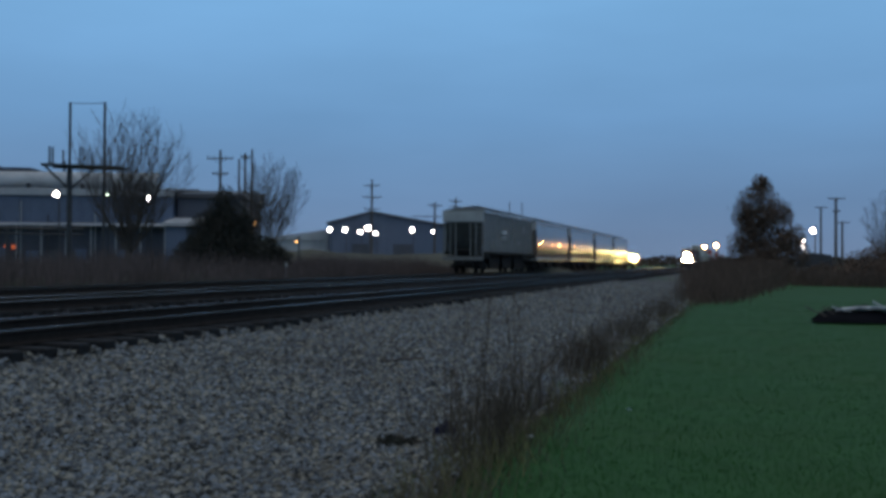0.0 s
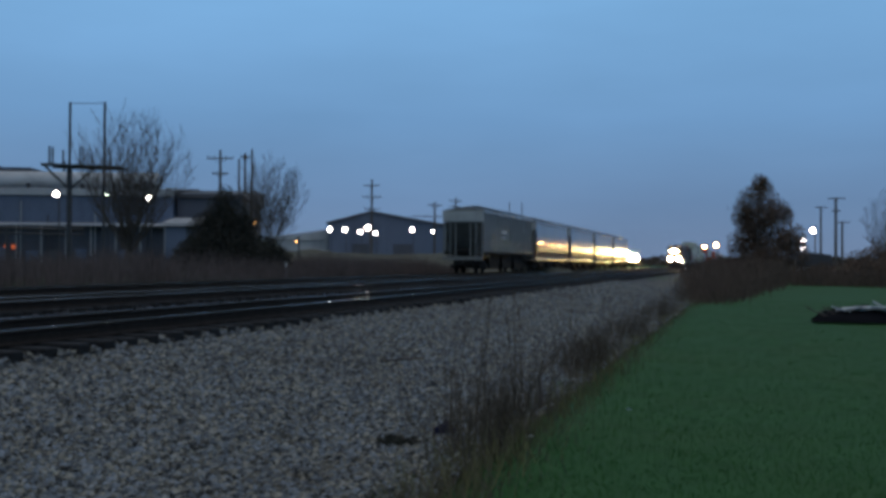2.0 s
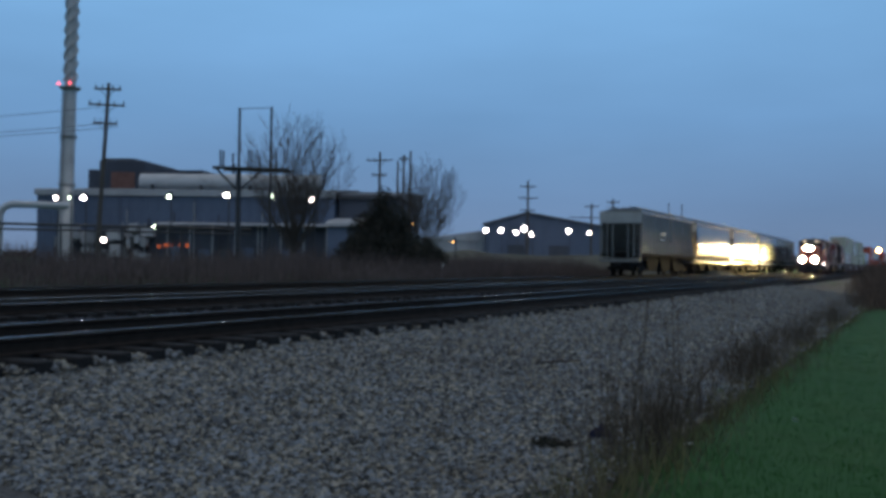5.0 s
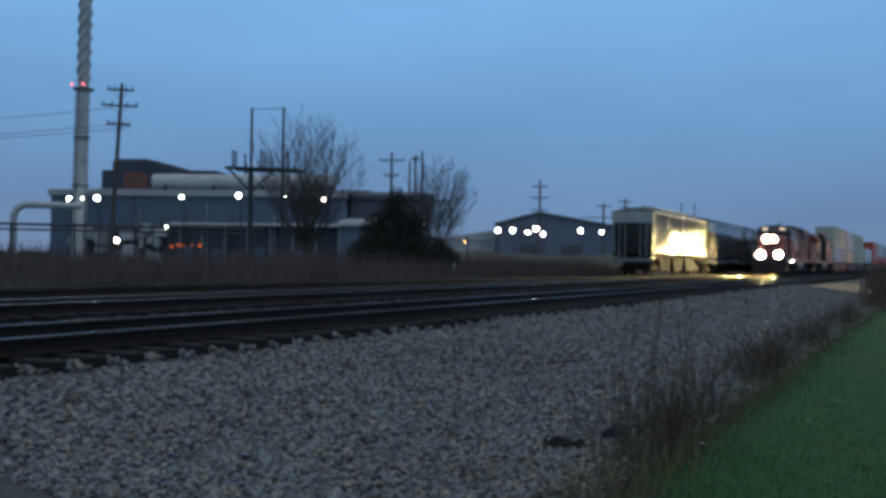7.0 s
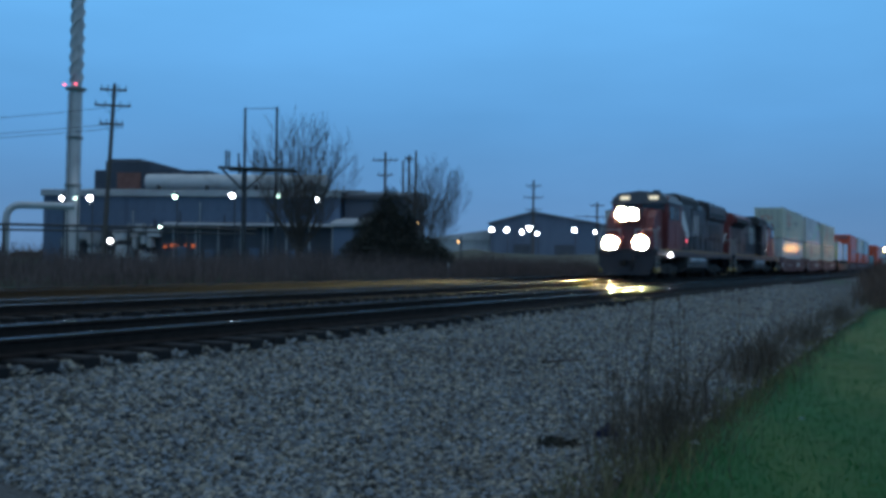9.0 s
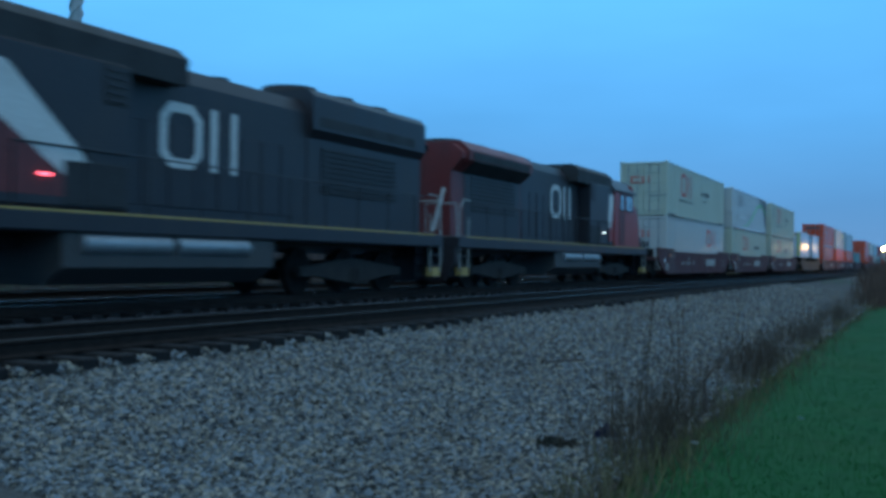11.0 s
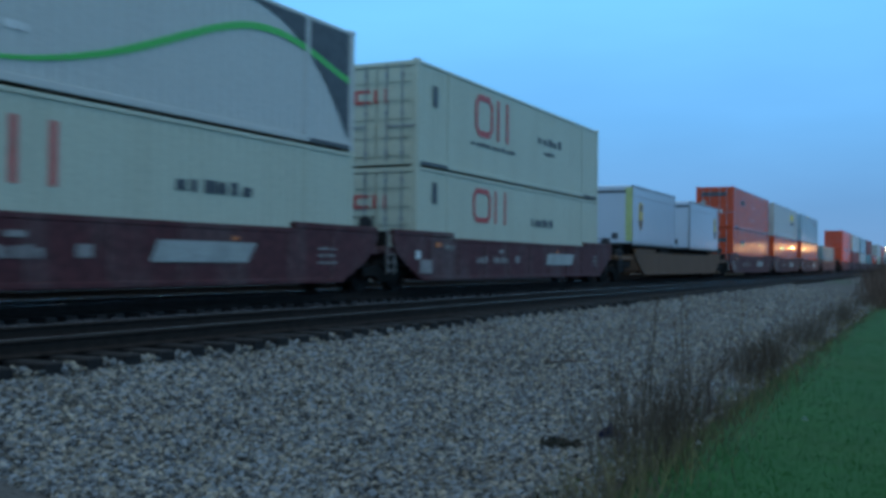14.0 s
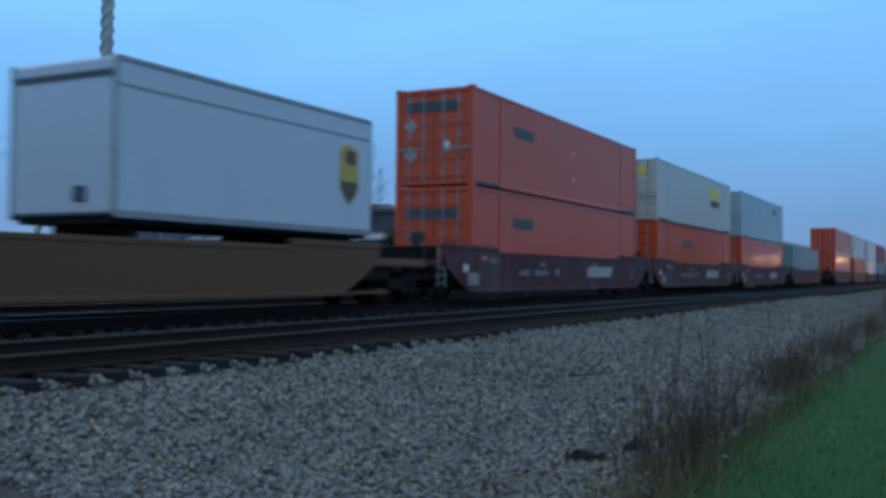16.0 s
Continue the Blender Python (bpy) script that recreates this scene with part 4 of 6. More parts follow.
            for s in (-1, 1):
                leaf = part("door", Build().box(s * 0.015, y0, 0.17, s * (w - 0.155), y0 + 0.04, height - 0.19, 0.01), c, root)
                hh = (height - 0.36) / 5 * 0.36
                panel = Build().box(s * 0.08, y0 - 0.022, -hh, s * (w - 0.22), y0 + 0.01, hh, 0.02).mesh("door_panel", c)
                for k in range(5):
                    ob = new("door_panel", panel)
                    ob.parent, ob.location = leaf, (0, 0, 0.17 + (height - 0.36) * (k + 0.5) / 5)
                for xr in (0.33, 0.82):
                    rods = Build()
                    rods.tube((s * xr, y0 - 0.05, 0.1), (s * xr, y0 - 0.05, height - 0.12), 0.022, n=6)
                    for zk in (0.35, height * 0.5, height - 0.4):
                        rods.box(s * xr - 0.05, y0 - 0.06, zk - 0.04, s * xr + 0.05, y0, zk + 0.04)
                    rods.box(s * xr - 0.02, y0 - 0.075, 1.05, s * (xr + 0.42), y0 - 0.05, 1.1)
                    part("lock_rod", rods, M["steel"], leaf, "galvanised door lock rod")
        else:
            b = Build()
            n = 9
            for i in range(n):
                xa = -w + 0.15 + (2 * w - 0.3) * i / n
                b.box(xa, y0 - 0.015 * out, 0.14, xa + (2 * w - 0.3) / n * 0.55, y0 + 0.02 * out, height - 0.1, 0.008)
            b.box(-w + 0.13, y0 - 0.03 * out, 0.1, w - 0.13, y0 - 0.012 * out, height - 0.08)
            part("end_wall", b, c, root)
    for kind, *a in marks:
        if kind == "logo":
            logo(root, w - 0.016, *a)
        elif kind == "bars":
            bars(root, w - 0.016, *a)
        elif kind == "endbars":
            y0c, x0, zb, ww, hh, mt = 0.03, *a
            part("lettering", Build().box(x0, y0c - 0.032, zb, x0 + ww, y0c - 0.02, zb + hh), mt, root)
        elif kind == "placard":
            xc, zc, half, mt = a
            part("placard", Build().prism([(xc - half, zc), (xc, zc - half), (xc + half, zc), (xc, zc + half)], -0.006, 0.008), mt, root, "pale square placard set on its corner")
    MOVING.append((root, u, z, x, False))
    return root


def well_car(u0, u1, colour, label, lead=True, tail=True, marks=True, top=1.62, e=0.3):
    """One unit of an articulated well car: deep side sills, end platforms and trucks."""
    root = thing("well_car", label, "railcar", group="well cars of the train")
    L, m = u1 - u0, M[colour]
    for s in (-1, 1):
        x = s * 1.36
        b = Build().prism([(e + 1.6, 0.30), (L - e - 1.6, 0.30), (L - e - 0.9, 0.62), (L - e - 0.2, 1.0), (L - e, 1.30), (L - e, top - 0.12), (4.2 + e, top - 0.18), (e, top - 0.12), (e, 1.30), (e + 0.2, 1.0), (e + 0.9, 0.62)][::-1], x - 0.05 * s, x + 0.03 * s, "x")
        sill = part("side_sill", b, m, root)
        chord = Build().box(x - 0.1 * s, e, top - 0.14, x + 0.05 * s, 3.6 + e, top, 0.015).box(x - 0.1 * s, L - 3.6 - e, top - 0.14, x + 0.05 * s, L - e, top, 0.015)
        chord.box(x - 0.1 * s, 3.6 + e, top - 0.26, x + 0.045 * s, L - 3.6 - e, top - 0.15, 0.015).box(x - 0.1 * s, e + 1.6, 0.27, x + 0.05 * s, L - e - 1.6, 0.38, 0.015)
        part("chord", chord, m, sill)
        rib = Build().box(x + 0.02 * s, -0.05, 0.38, x + 0.048 * s, 0.05, top - 0.27).mesh("rib", m)
        for k in range(9 if marks or colour != "tan" else 0):
            ob = new("rib", rib)
            ob.parent, ob.location = sill, (0, e + 2.1 + (L - 4.2 - 2 * e) * k / 8, 0)
        if marks:
            f = 1 if s > 0 else -1
            a = x + 0.052 * s
            tilt = Build().prism([(L - 8.4, 0.72), (L - 5.6, 0.72), (L - 5.3, 1.12), (L - 8.2, 1.12)][::-1], min(a, a + 0.005 * f), max(a, a + 0.005 * f), "x")
            part("reflective_panel", tilt, M["end_grey"], root, "worn pale reflective panel")
            bars(root, a, 5.5, 0.76, 0.85, 0.24, M["worn_mark"], 4, f)
            bars(root, a, 6.75, 0.76, 1.25, 0.24, M["worn_mark"], 6, f)
            bars(root, a, 8.6, 0.78, 0.35, 0.22, M["worn_mark"], 1, f)
            bars(root, a, 7.2, 1.08, 0.4, 0.10, M["worn_mark"], 1, f)
            bars(root, a, 1.75, 0.47, 0.75, 0.36, M["worn_mark"], 1, f, "data_panel")
            bars(root, a, 1.5, 0.85, 0.28, 0.22, M["mark_white"], 1, f, "data_panel")
            bars(root, a, 3.3, 1.12, 0.7, 0.16, M["worn_mark"], 3, f)
            bars(root, a, 2.7, 1.2, 0.34, 0.11, M["mark_orange"], 1, f, "reflector_strip")
            bars(root, a, 12.6, 1.16, 0.2, 0.08, M["mark_orange"], 1, f, "reflector_strip")
            for k in range(3):
                bars(root, a, L - 3.0, 0.70 + 0.16 * k, 0.75, 0.07, M["worn_mark"], 4, f)
    floor = Build().box(-1.3, 2.0, 0.30, 1.3, L - 2.0, 0.36)
    for k in range(8):
        y = 2.4 + (L - 4.8) * k / 7
        floor.box(-1.3, y - 0.12, 0.28, 1.3, y + 0.12, 0.42)
    part("well_floor", floor, m, root)
    for y0, y1 in ((0.0, 1.6 + e), (L - 1.6 - e, L)):
        part("end_bulkhead", Build().box(-1.22, y0 + 0.15, 0.62, 1.22, y1 - 0.55 - e * 0.5, 1.04, 0.03).box(-1.05, y0 + 0.35, 1.0, 1.05, y1 - 1.0 - e * 0.6, top - 0.05, 0.04), M["under"], root, "dark end structure")
        part("end_platform", Build().box(-1.2, y0, 1.02, 1.2, y1, 1.16, 0.02).box(-1.3, min(y0, y1) + 0.1, 0.95, 1.3, max(y0, y1) - 0.1, 1.08, 0.02).box(-0.3, y0, 0.6, 0.3, y1, 1.03, 0.03), m, root)
    if lead:
        truck(root, 0.55, turns=1 if u0 < 110 else 0)
        brake = Build().tube((0.9, 0.1, 1.15), (0.9, 0.1, 1.95), 0.02, n=6).tube((0.7, 0.06, 1.75), (0.7, 0.02, 1.75), 0.2, n=14)
        brake.pipe([(-1.1, 0.05, 1.15), (-1.1, 0.05, 1.9), (0.9, 0.05, 1.9)], 0.018, 6)
        part("hand_brake", brake, M["dark_steel"], root)
        lad = Build()
        rung = M["worn_mark"] if marks else M["dark_steel"]
        for k in range(5):
            lad.tube((1.32, 0.12, 0.55 + k * 0.2), (1.32, 0.52, 0.55 + k * 0.2), 0.014, n=6)
        lad.tube((1.32, 0.12, 0.45), (1.32, 0.12, 1.6), 0.02, n=6).tube((1.32, 0.52, 0.45), (1.32, 0.52, 1.6), 0.02, n=6)
        part("ladder", lad, rung, root, "worn grab ladder")
    if tail:
        truck(root, L - 0.55, turns=1 if u0 < 110 else 0)
    if lead:
        coupler(root, 0.0, -1)
    MOVING.append((root, u0, 0.0, 0.0, False))
    return root


def trailer_box(u, z, length, height, label, badge, strip=False):
    """A smooth short parcel trailer body with aluminium rails and a small badge."""
    root = thing("parcel_trailer", label, "trailer", group="parcel trailers on the train")
    w = 1.29
    part("body", Build().box(-w + 0.01, 0, 0.12, w - 0.01, length, height, 0.05), M["blue_white"], root)
    for s in (-1, 1):
        skin, wide = [], length / 14
        for i in range(14):   # riveted sheets, each a little bowed
            j = random.uniform(-0.0012, 0.0012)
            skin += [(w - 0.003, wide * i), (w + j, wide * (i + 0.33)), (w, wide * (i + 0.67))]
        skin.append((w - 0.003, length))
        vs = [(s * a, q, 0.15) for a, q in skin] + [(s * a, q, height - 0.02) for a, q in skin]
        k = len(skin)
        part("side_skin", Build().add(vs, [(i, i + 1, k + i + 1, k + i) if s > 0 else (i + 1, i, k + i, k + i + 1) for i in range(k - 1)]), M["blue_white"], root, "riveted side sheets")
        rails = Build()
        rails.box(s * (w - 0.05), 0.02, height - 0.5, s * (w + 0.012), length - 0.02, height - 0.46).box(s * (w - 0.06), -0.01, height - 0.09, s * (w + 0.015), length + 0.01, height + 0.012, 0.01)
        rails.box(s * (w - 0.06), -0.01, 0.06, s * (w + 0.015), length + 0.01, 0.2, 0.01)
        for y in (0.0, length):
            rails.box(s * (w - 0.1), y - 0.012, 0.1, s * (w + 0.012), y + 0.012, height, 0.01)
        part("edge_rail", rails, M["steel"], root, "aluminium edge rail")
    part("nose_rail", Build().box(-w + 0.1, -0.014, height - 0.34, w - 0.1, 0.02, height - 0.22), M["mark_dark"], root)
    part("door_latch", Build().box(0.3, -0.03, 0.35, 0.6, 0.0, 0.62, 0.02), M["mark_dark"], root)
    if strip:
        part("reflective_strip", Build().box(w - 0.34, -0.018, 0.22, w - 0.02, 0.0, height - 0.1), M["strip_yellow"], root, "pale yellow-green reflective corner strip")
    part("underframe", Build().box(-w + 0.1, 0.1, -0.02, w - 0.1, length - 0.1, 0.13).box(-0.9, 0.6, -0.35, 0.9, 0.9, 0, 0.02).box(-1.1, length - 2.6, -0.3, 1.1, length - 0.5, 0, 0.05), M["under"], root)
    yb = badge
    sh = Build().prism([(yb, 1.15), (yb + 0.13, 0.92), (yb + 0.39, 0.72), (yb + 0.65, 0.92), (yb + 0.78, 1.15), (yb + 0.78, 2.02), (yb + 0.39, 2.12), (yb, 2.02)][::-1], w + 0.002, w + 0.010, "x")
    badge_ob = part("badge", sh, M["mark_gold"], root, "yellow shield-shaped badge")
    part("badge_top", Build().box(w + 0.010, yb + 0.24, 1.66, w + 0.014, yb + 0.66, 1.98), M["mark_brown"], badge_ob)
    part("badge_foot", Build().prism([(yb + 0.04, 1.15), (yb + 0.16, 0.94), (yb + 0.39, 0.77), (yb + 0.62, 0.94), (yb + 0.74, 1.15), (yb + 0.74, 1.26), (yb + 0.04, 1.26)][::-1], w + 0.010, w + 0.014, "x"), M["mark_brown"], badge_ob)
    MOVING.append((root, u, z, 0.0, False))
    return root


def lamp(root, name, x, y, z, r, lit):
    """A round lamp facing -y: a lens behind a deep dark hood added to narrow its beam."""
    n, ring, lens = 20, Build(), Build()
    pts = [(math.cos(6.2832 * i / n), math.sin(6.2832 * i / n)) for i in range(n)]
    edge_r = r * 1.28
    rows = [(edge_r + 0.05, y + 0.06), (edge_r + 0.04, y - 0.5), (edge_r + 0.005, y - 0.5), (edge_r + 0.005, y - 0.02)]
    vs = [(x + c * q, yy, z + s * q) for q, yy in rows for c, s in pts]
    fs = [(k * n + i, k * n + (i + 1) % n, (k + 1) * n + (i + 1) % n, (k + 1) * n + i) for k in range(3) for i in range(n)]
    beam_hood = part(name, ring.add(vs, fs), M["loco_black"], root)
    lens.add([(x + c * r, y - 0.03, z + s * r) for c, s in pts], [tuple(range(n))])
    part("lens", lens, M["head"] if lit else M["glass"], beam_hood, "glaring lit lens" if lit else "dark lens")
    # On lit lamps the warm glare around the lens is put into this ring.
    back = y - (0.022 if x > 0 else 0.017)
    rim = [(x + c * q, back, z + s * q) for q in (r * 0.9, edge_r) for c, s in pts]
    part("lens_rim", Build().add(rim, [(i, (i + 1) % n, n + (i + 1) % n, n + i) for i in range(n)]), M["head_halo"] if lit else M["steel"], beam_hood, "warm halo painted as a glowing ring" if lit else "")


def locomotive(u, L, turned, label, radiator_red):
    """A six-axle freight diesel with its short nose at local y = 0 and its radiator end at y = L."""
    root = thing("diesel_locomotive", label, "locomotive", group="locomotives")
    part("underframe", Build().box(-1.52, 0.6, 1.18, 1.52, L - 0.5, 1.55, 0.04).box(-0.5, 0.3, 0.95, 0.5, L - 0.3, 1.25), M["loco_black"], root)
    for s in (-1, 1):
        part("sill_stripe", Build().box(s * 1.515, 1.0, 1.50, s * 1.526, L - 1.0, 1.54), M["yellow"], root, "yellow sill stripe")
    part("fuel_tank", Build().prism([(-1.0, 0.32), (1.0, 0.32), (1.45, 0.62), (1.45, 1.18), (-1.45, 1.18), (-1.45, 0.62)], 7.9, 13.6), M["tank_grey"], root, "dusty grey fuel tank")
    for s in (-1, 1):
        for y in (8.3, 10.6):
            part("air_reservoir", Build().tube((s * 1.36, y, 1.0), (s * 1.36, y + 2.1, 1.0), 0.19, n=14), M["steel"], root, "pale grey air reservoir", smooth=True)
    way = -1 if turned else 1
    truck(root, 4.6, 2.0, 3, 0.53, turns=way, finish="loco_under")
    truck(root, L - 4.6, 2.0, 3, 0.53, turns=way, finish="loco_under")
    front = not turned
    sweep = 0.0 if turned else 1.5   # how far the slanting band runs back
    # nose, cab
    nose = Build().prism([(0.72, 1.55), (3.0, 1.55), (3.0, 3.7), (1.6, 3.62), (1.0, 3.25), (0.85, 2.7)], -0.72, 0.72, "x")
    nose.prism([(0.9, 1.55), (3.0, 1.55), (3.0, 3.64), (1.8, 3.52), (1.25, 3.15), (1.02, 2.6)], -1.22, 1.22, "x")
    part("nose", nose, M["loco_red"] if turned else M["red_dim_grime"], root, "red short nose")
    cab = Build().prism([(-1.5, 1.55), (1.5, 1.55), (1.52, 3.9), (1.15, 4.42), (0.0, 4.55), (-1.15, 4.42), (-1.52, 3.9)], 3.05, 6.1)
    cab.prism([(2.98, 1.55), (3.06, 1.55), (3.3, 4.36), (3.06, 4.3), (2.98, 3.3)], -1.48, 1.48, "x")
    cab_ob = part("cab", cab, M["loco_red"] if turned else M["red_dim_grime"], root, "red cab")
    part("cab_roof", Build().prism([(-1.56, 3.95), (1.56, 3.95), (1.56, 4.02), (1.18, 4.5), (0.0, 4.64), (-1.18, 4.5), (-1.56, 4.02)], 2.86, 6.3), M["roof_grey"], cab_ob)
    for s in (-1, 1):
        part("windshield", Build().prism([(s * 0.14, 3.42), (s * 1.3, 3.42), (s * 1.32, 3.95), (s * 1.05, 4.1), (s * 0.14, 4.12)][::s], 2.95, 2.972), M["glass"], cab_ob)
        for k, (a, b2) in enumerate(((3.3, 4.35), (4.75, 5.25))):
            win = part("side_window", Build().box(s * 1.505, a, 3.18, s * 1.532, b2, 3.82, 0.01), M["cab_glass"], cab_ob)
            part("window_frame", Build().box(s * 1.505, a - 0.07, 3.11, s * 1.54, a, 3.89).box(s * 1.505, b2, 3.11, s * 1.54, b2 + 0.07, 3.89)
                 .box(s * 1.505, a, 3.82, s * 1.54, b2, 3.89).box(s * 1.505, a, 3.11, s * 1.54, b2, 3.18), M["loco_black"], win)
        part("cab_door", Build().box(s * 1.49, 4.6, 1.62, s * 1.525, 5.4, 3.08, 0.01), M["red_dim_grime"], cab_ob, "darker red cab door")
        part("white_panel", Build().prism([(6.12, 3.75), (6.12, 3.2 if front else 2.5), (6.95 + sweep, 1.75) if front else (6.3, 2.3), (7.65 + sweep, 1.75) if front else (6.95, 2.3), (6.75, 3.75)][::s], s * 1.447, s * 1.456, "x"), M["loco_white"], root, "white band behind the cab")
        part("red_panel", Build().prism([(6.12, 3.2), (6.12, 1.75), (6.95 + sweep, 1.75)][::s], s * 1.447, s * 1.456, "x"), M["loco_red"] if turned else M["red_dim_grime"], root, "red corner panel")
        part("electrical_cabinet", Build().box(s * 0.4, 6.1, 1.55, s * 1.45, 9.4, 4.1, 0.06), M["loco_black"], root)
    # lights at the short nose
    part("headlight_housing", Build().box(-0.62, 0.92, 2.9, 0.62, 1.6, 3.6, 0.05), M["loco_black"], root)
    for s in (-1, 1):
        lamp(root, "headlight", s * 0.24, 0.91, 3.3, 0.235, front)
        part("number_board", Build().box(s * 0.52, 2.84, 4.16, s * 1.02, 2.9, 4.36, 0.01), M["board"] if front else M["glass"], cab_ob)
        part("ditch_light_bracket", Build().box(s * 0.5, 0.66, 1.55, s * 1.14, 0.9, 2.12, 0.03), M["loco_black"], root)
        lamp(root, "ditch_light", s * 0.78, 0.65, 1.84, 0.27, front)
    if front:
        for s in (-1, 1):
            lampbox = part("step_lamp", Build().box(s * 1.44, 3.1, 1.12, s * 1.54, 3.4, 1.38, 0.02), M["loco_black"], root)
            part("lens", Build().ball((s * 1.56, 3.25, 1.25), 0.11, 12), M["lamp"], lampbox, "lit white step lamp", smooth=True)
    # cabinet intake behind the cab
    for s in (-1, 1):
        intake = part("air_intake", Build().box(s * 1.40, 8.75, 3.35, s * 1.462, 9.3, 4.05, 0.01), M["loco_roof"], root, "dark air intake grille")
        for k in range(5):
            part("intake_slat", Build().box(s * 1.45, 8.78, 3.42 + 0.13 * k, s * 1.476, 9.27, 3.47 + 0.13 * k), M["loco_black"], intake)
        part("lower_locker", Build().box(s * 1.40, 7.9, 1.62, s * 1.464, 9.3, 2.35, 0.02), M["loco_roof"], root, "black lower locker")
    # long hood
    hood = M["loco_black"]
    part("long_hood", Build().prism([(-0.98, 1.55), (0.98, 1.55), (0.98, 4.15), (0.80, 4.46), (-0.80, 4.46), (-0.98, 4.15)], 6.1, L - 5.6), hood, root)
    y = 8.0
    while y < L - 7.4:
        for s in (-1, 1):
            part("hood_door", Build().box(s * 0.975, y, 1.75, s * 1.0, y + 0.62, 3.3, 0.012), hood, root)
        y += 0.72
    part("inverter_hump", Build().prism([(-1.4, 4.0), (1.4, 4.0), (1.42, 4.48), (1.15, 4.7), (-1.15, 4.7), (-1.42, 4.48)], 6.25, 10.9), M["loco_roof"], root)
    part("roof_box", Build().box(-0.5, 11.3, 4.4, 0.5, 12.1, 4.6, 0.08), M["loco_roof"], root)
    part("exhaust_stack", Build().tube((0, 13.4, 4.3), (0, 13.4, 4.66), 0.32, n=14), M["loco_roof"], root)
    horn = Build()
    for k in (-0.12, 0.0, 0.12):
        horn.tube((k, 6.9, 4.85), (k, 6.4, 4.85), 0.03, 0.07, n=8)
    horn.tube((0, 6.9, 4.66), (0, 6.9, 4.88), 0.03, n=6)
    part("horn", horn, M["dark_steel"], root)
    # radiator end with overhanging wings
    end = M["red_dim_grime"] if radiator_red else hood
    if not radiator_red:   # plain square hood end
        rad = Build().prism([(-1.0, 1.55), (1.0, 1.55), (1.0, 3.6), (1.16, 3.8), (1.16, 4.56), (1.0, 4.72), (-1.0, 4.72), (-1.16, 4.56), (-1.16, 3.8), (-1.0, 3.6)], L - 6.6, L - 0.95)
    else:
        rad = Build().prism([(-1.0, 1.55), (1.0, 1.55), (1.0, 3.5), (1.44, 3.85), (1.46, 4.16), (1.15, 4.44), (-1.15, 4.44), (-1.46, 4.16), (-1.44, 3.85), (-1.0, 3.5)], L - 6.6, L - 1.3)
        rad.prism([(-1.0, 1.55), (1.0, 1.55), (1.0, 3.5), (1.36, 3.88), (1.36, 4.08), (1.05, 4.32), (-1.05, 4.32), (-1.36, 4.08), (-1.36, 3.88), (-1.0, 3.5)], L - 1.3, L - 0.95)
    rad_ob = part("radiator_section", rad, end, root, "flared radiator section")
    if radiator_red:
        for s in (-1, 1):
            part("wing_screen", Build().prism([(s * 1.004, 3.475), (s * 1.458, 3.836), (s * 1.442, 3.858), (s * 0.99, 3.50)][::s], L - 6.45, L - 1.75), M["loco_roof"], rad_ob, "dark radiator intake screen")
            part("side_panel", Build().box(s * 0.99, L - 6.5, 1.6, s * 1.012, L - 1.9, 3.5), hood, rad_ob, "black side panel")
    for s in (-1, 1):
        lou = Build()
        for k in range(9):
            lou.box(s * 0.99, L - 6.0, 2.35 + k * 0.125, s * 1.035, L - 2.4, 2.41 + k * 0.125)
        part("louvres", lou, M["loco_roof"], rad_ob)
        wide = 1.467 if radiator_red else 1.168
        part("radiator_screen", Build().box(s * (wide - 0.1), L - 6.3, 3.88, s * wide, L - 1.6, 4.12, 0.01), M["loco_roof"], rad_ob)
    fan = 4.40 if radiator_red else 4.69
    for k in range(3):
        part("cooling_fan", Build().tube((0, L - 5.9 + k * 1.75, fan), (0, L - 5.9 + k * 1.75, fan + 0.2), 0.72, 0.66, n=18), M["loco_roof"], rad_ob, smooth=True)
    for s in (-1, 1):
        rear = Build().prism([(s * 0.35, 1.7), (s * 0.5, 1.7), (s * 0.85, 3.0), (s * 0.72, 3.0)][::s], L - 0.95, L - 0.943)
        part("warning_stripe", rear, M["loco_white"], rad_ob, "white slanting stripe")
    part("rear_light", Build().tube((-0.14, L - 0.96, 4.2), (-0.14, L - 0.9, 4.2), 0.11, n=12).tube((0.14, L - 0.96, 4.2), (0.14, L - 0.9, 4.2), 0.11, n=12), M["glass"], rad_ob)
    # ends: pilots, steps, couplers, handrails
    for e, (y, d) in enumerate(((0.6, -1), (L - 0.5, 1))):
        part("pilot", Build().prism([(-1.45, 1.2), (1.45, 1.2), (1.45, 0.75), (1.1, 0.22), (-1.1, 0.22), (-1.45, 0.75)], y, y + d * 0.12), M["loco_black"], root)
        coupler(root, y + d * 0.1, d)
        for s in (-1, 1):
            steps = part("step_well", Build().box(s * 0.95, y - d * 0.12, 0.32, s * 1.0, y - d * 0.66, 1.3), M["loco_black"], root)
            for k in range(4):
                part("step", Build().box(s * 1.0, y - d * 0.15, 0.35 + 0.3 * k, s * 1.5, y - d * 0.62, 0.39 + 0.3 * k), M["loco_black"], steps)
            part("step_edge", Build().box(s * 1.3, y - d * 0.64, 0.38, s * 1.52, y - d * 0.2, 0.62), M["yellow"], steps, "yellow step edge")
            hr = Build().pipe([(s * 1.48, y - d * 0.1, 0.5), (s * 1.48, y - d * 0.1, 2.3), (s * 1.48, y - d * 0.35, 2.62), (s * 1.48, y - d * 0.85, 2.62)], 0.022, 6)
            hr.pipe([(s * 1.48, y - d * 0.72, 0.5), (s * 1.48, y - d * 0.72, 2.1)], 0.022, 6)
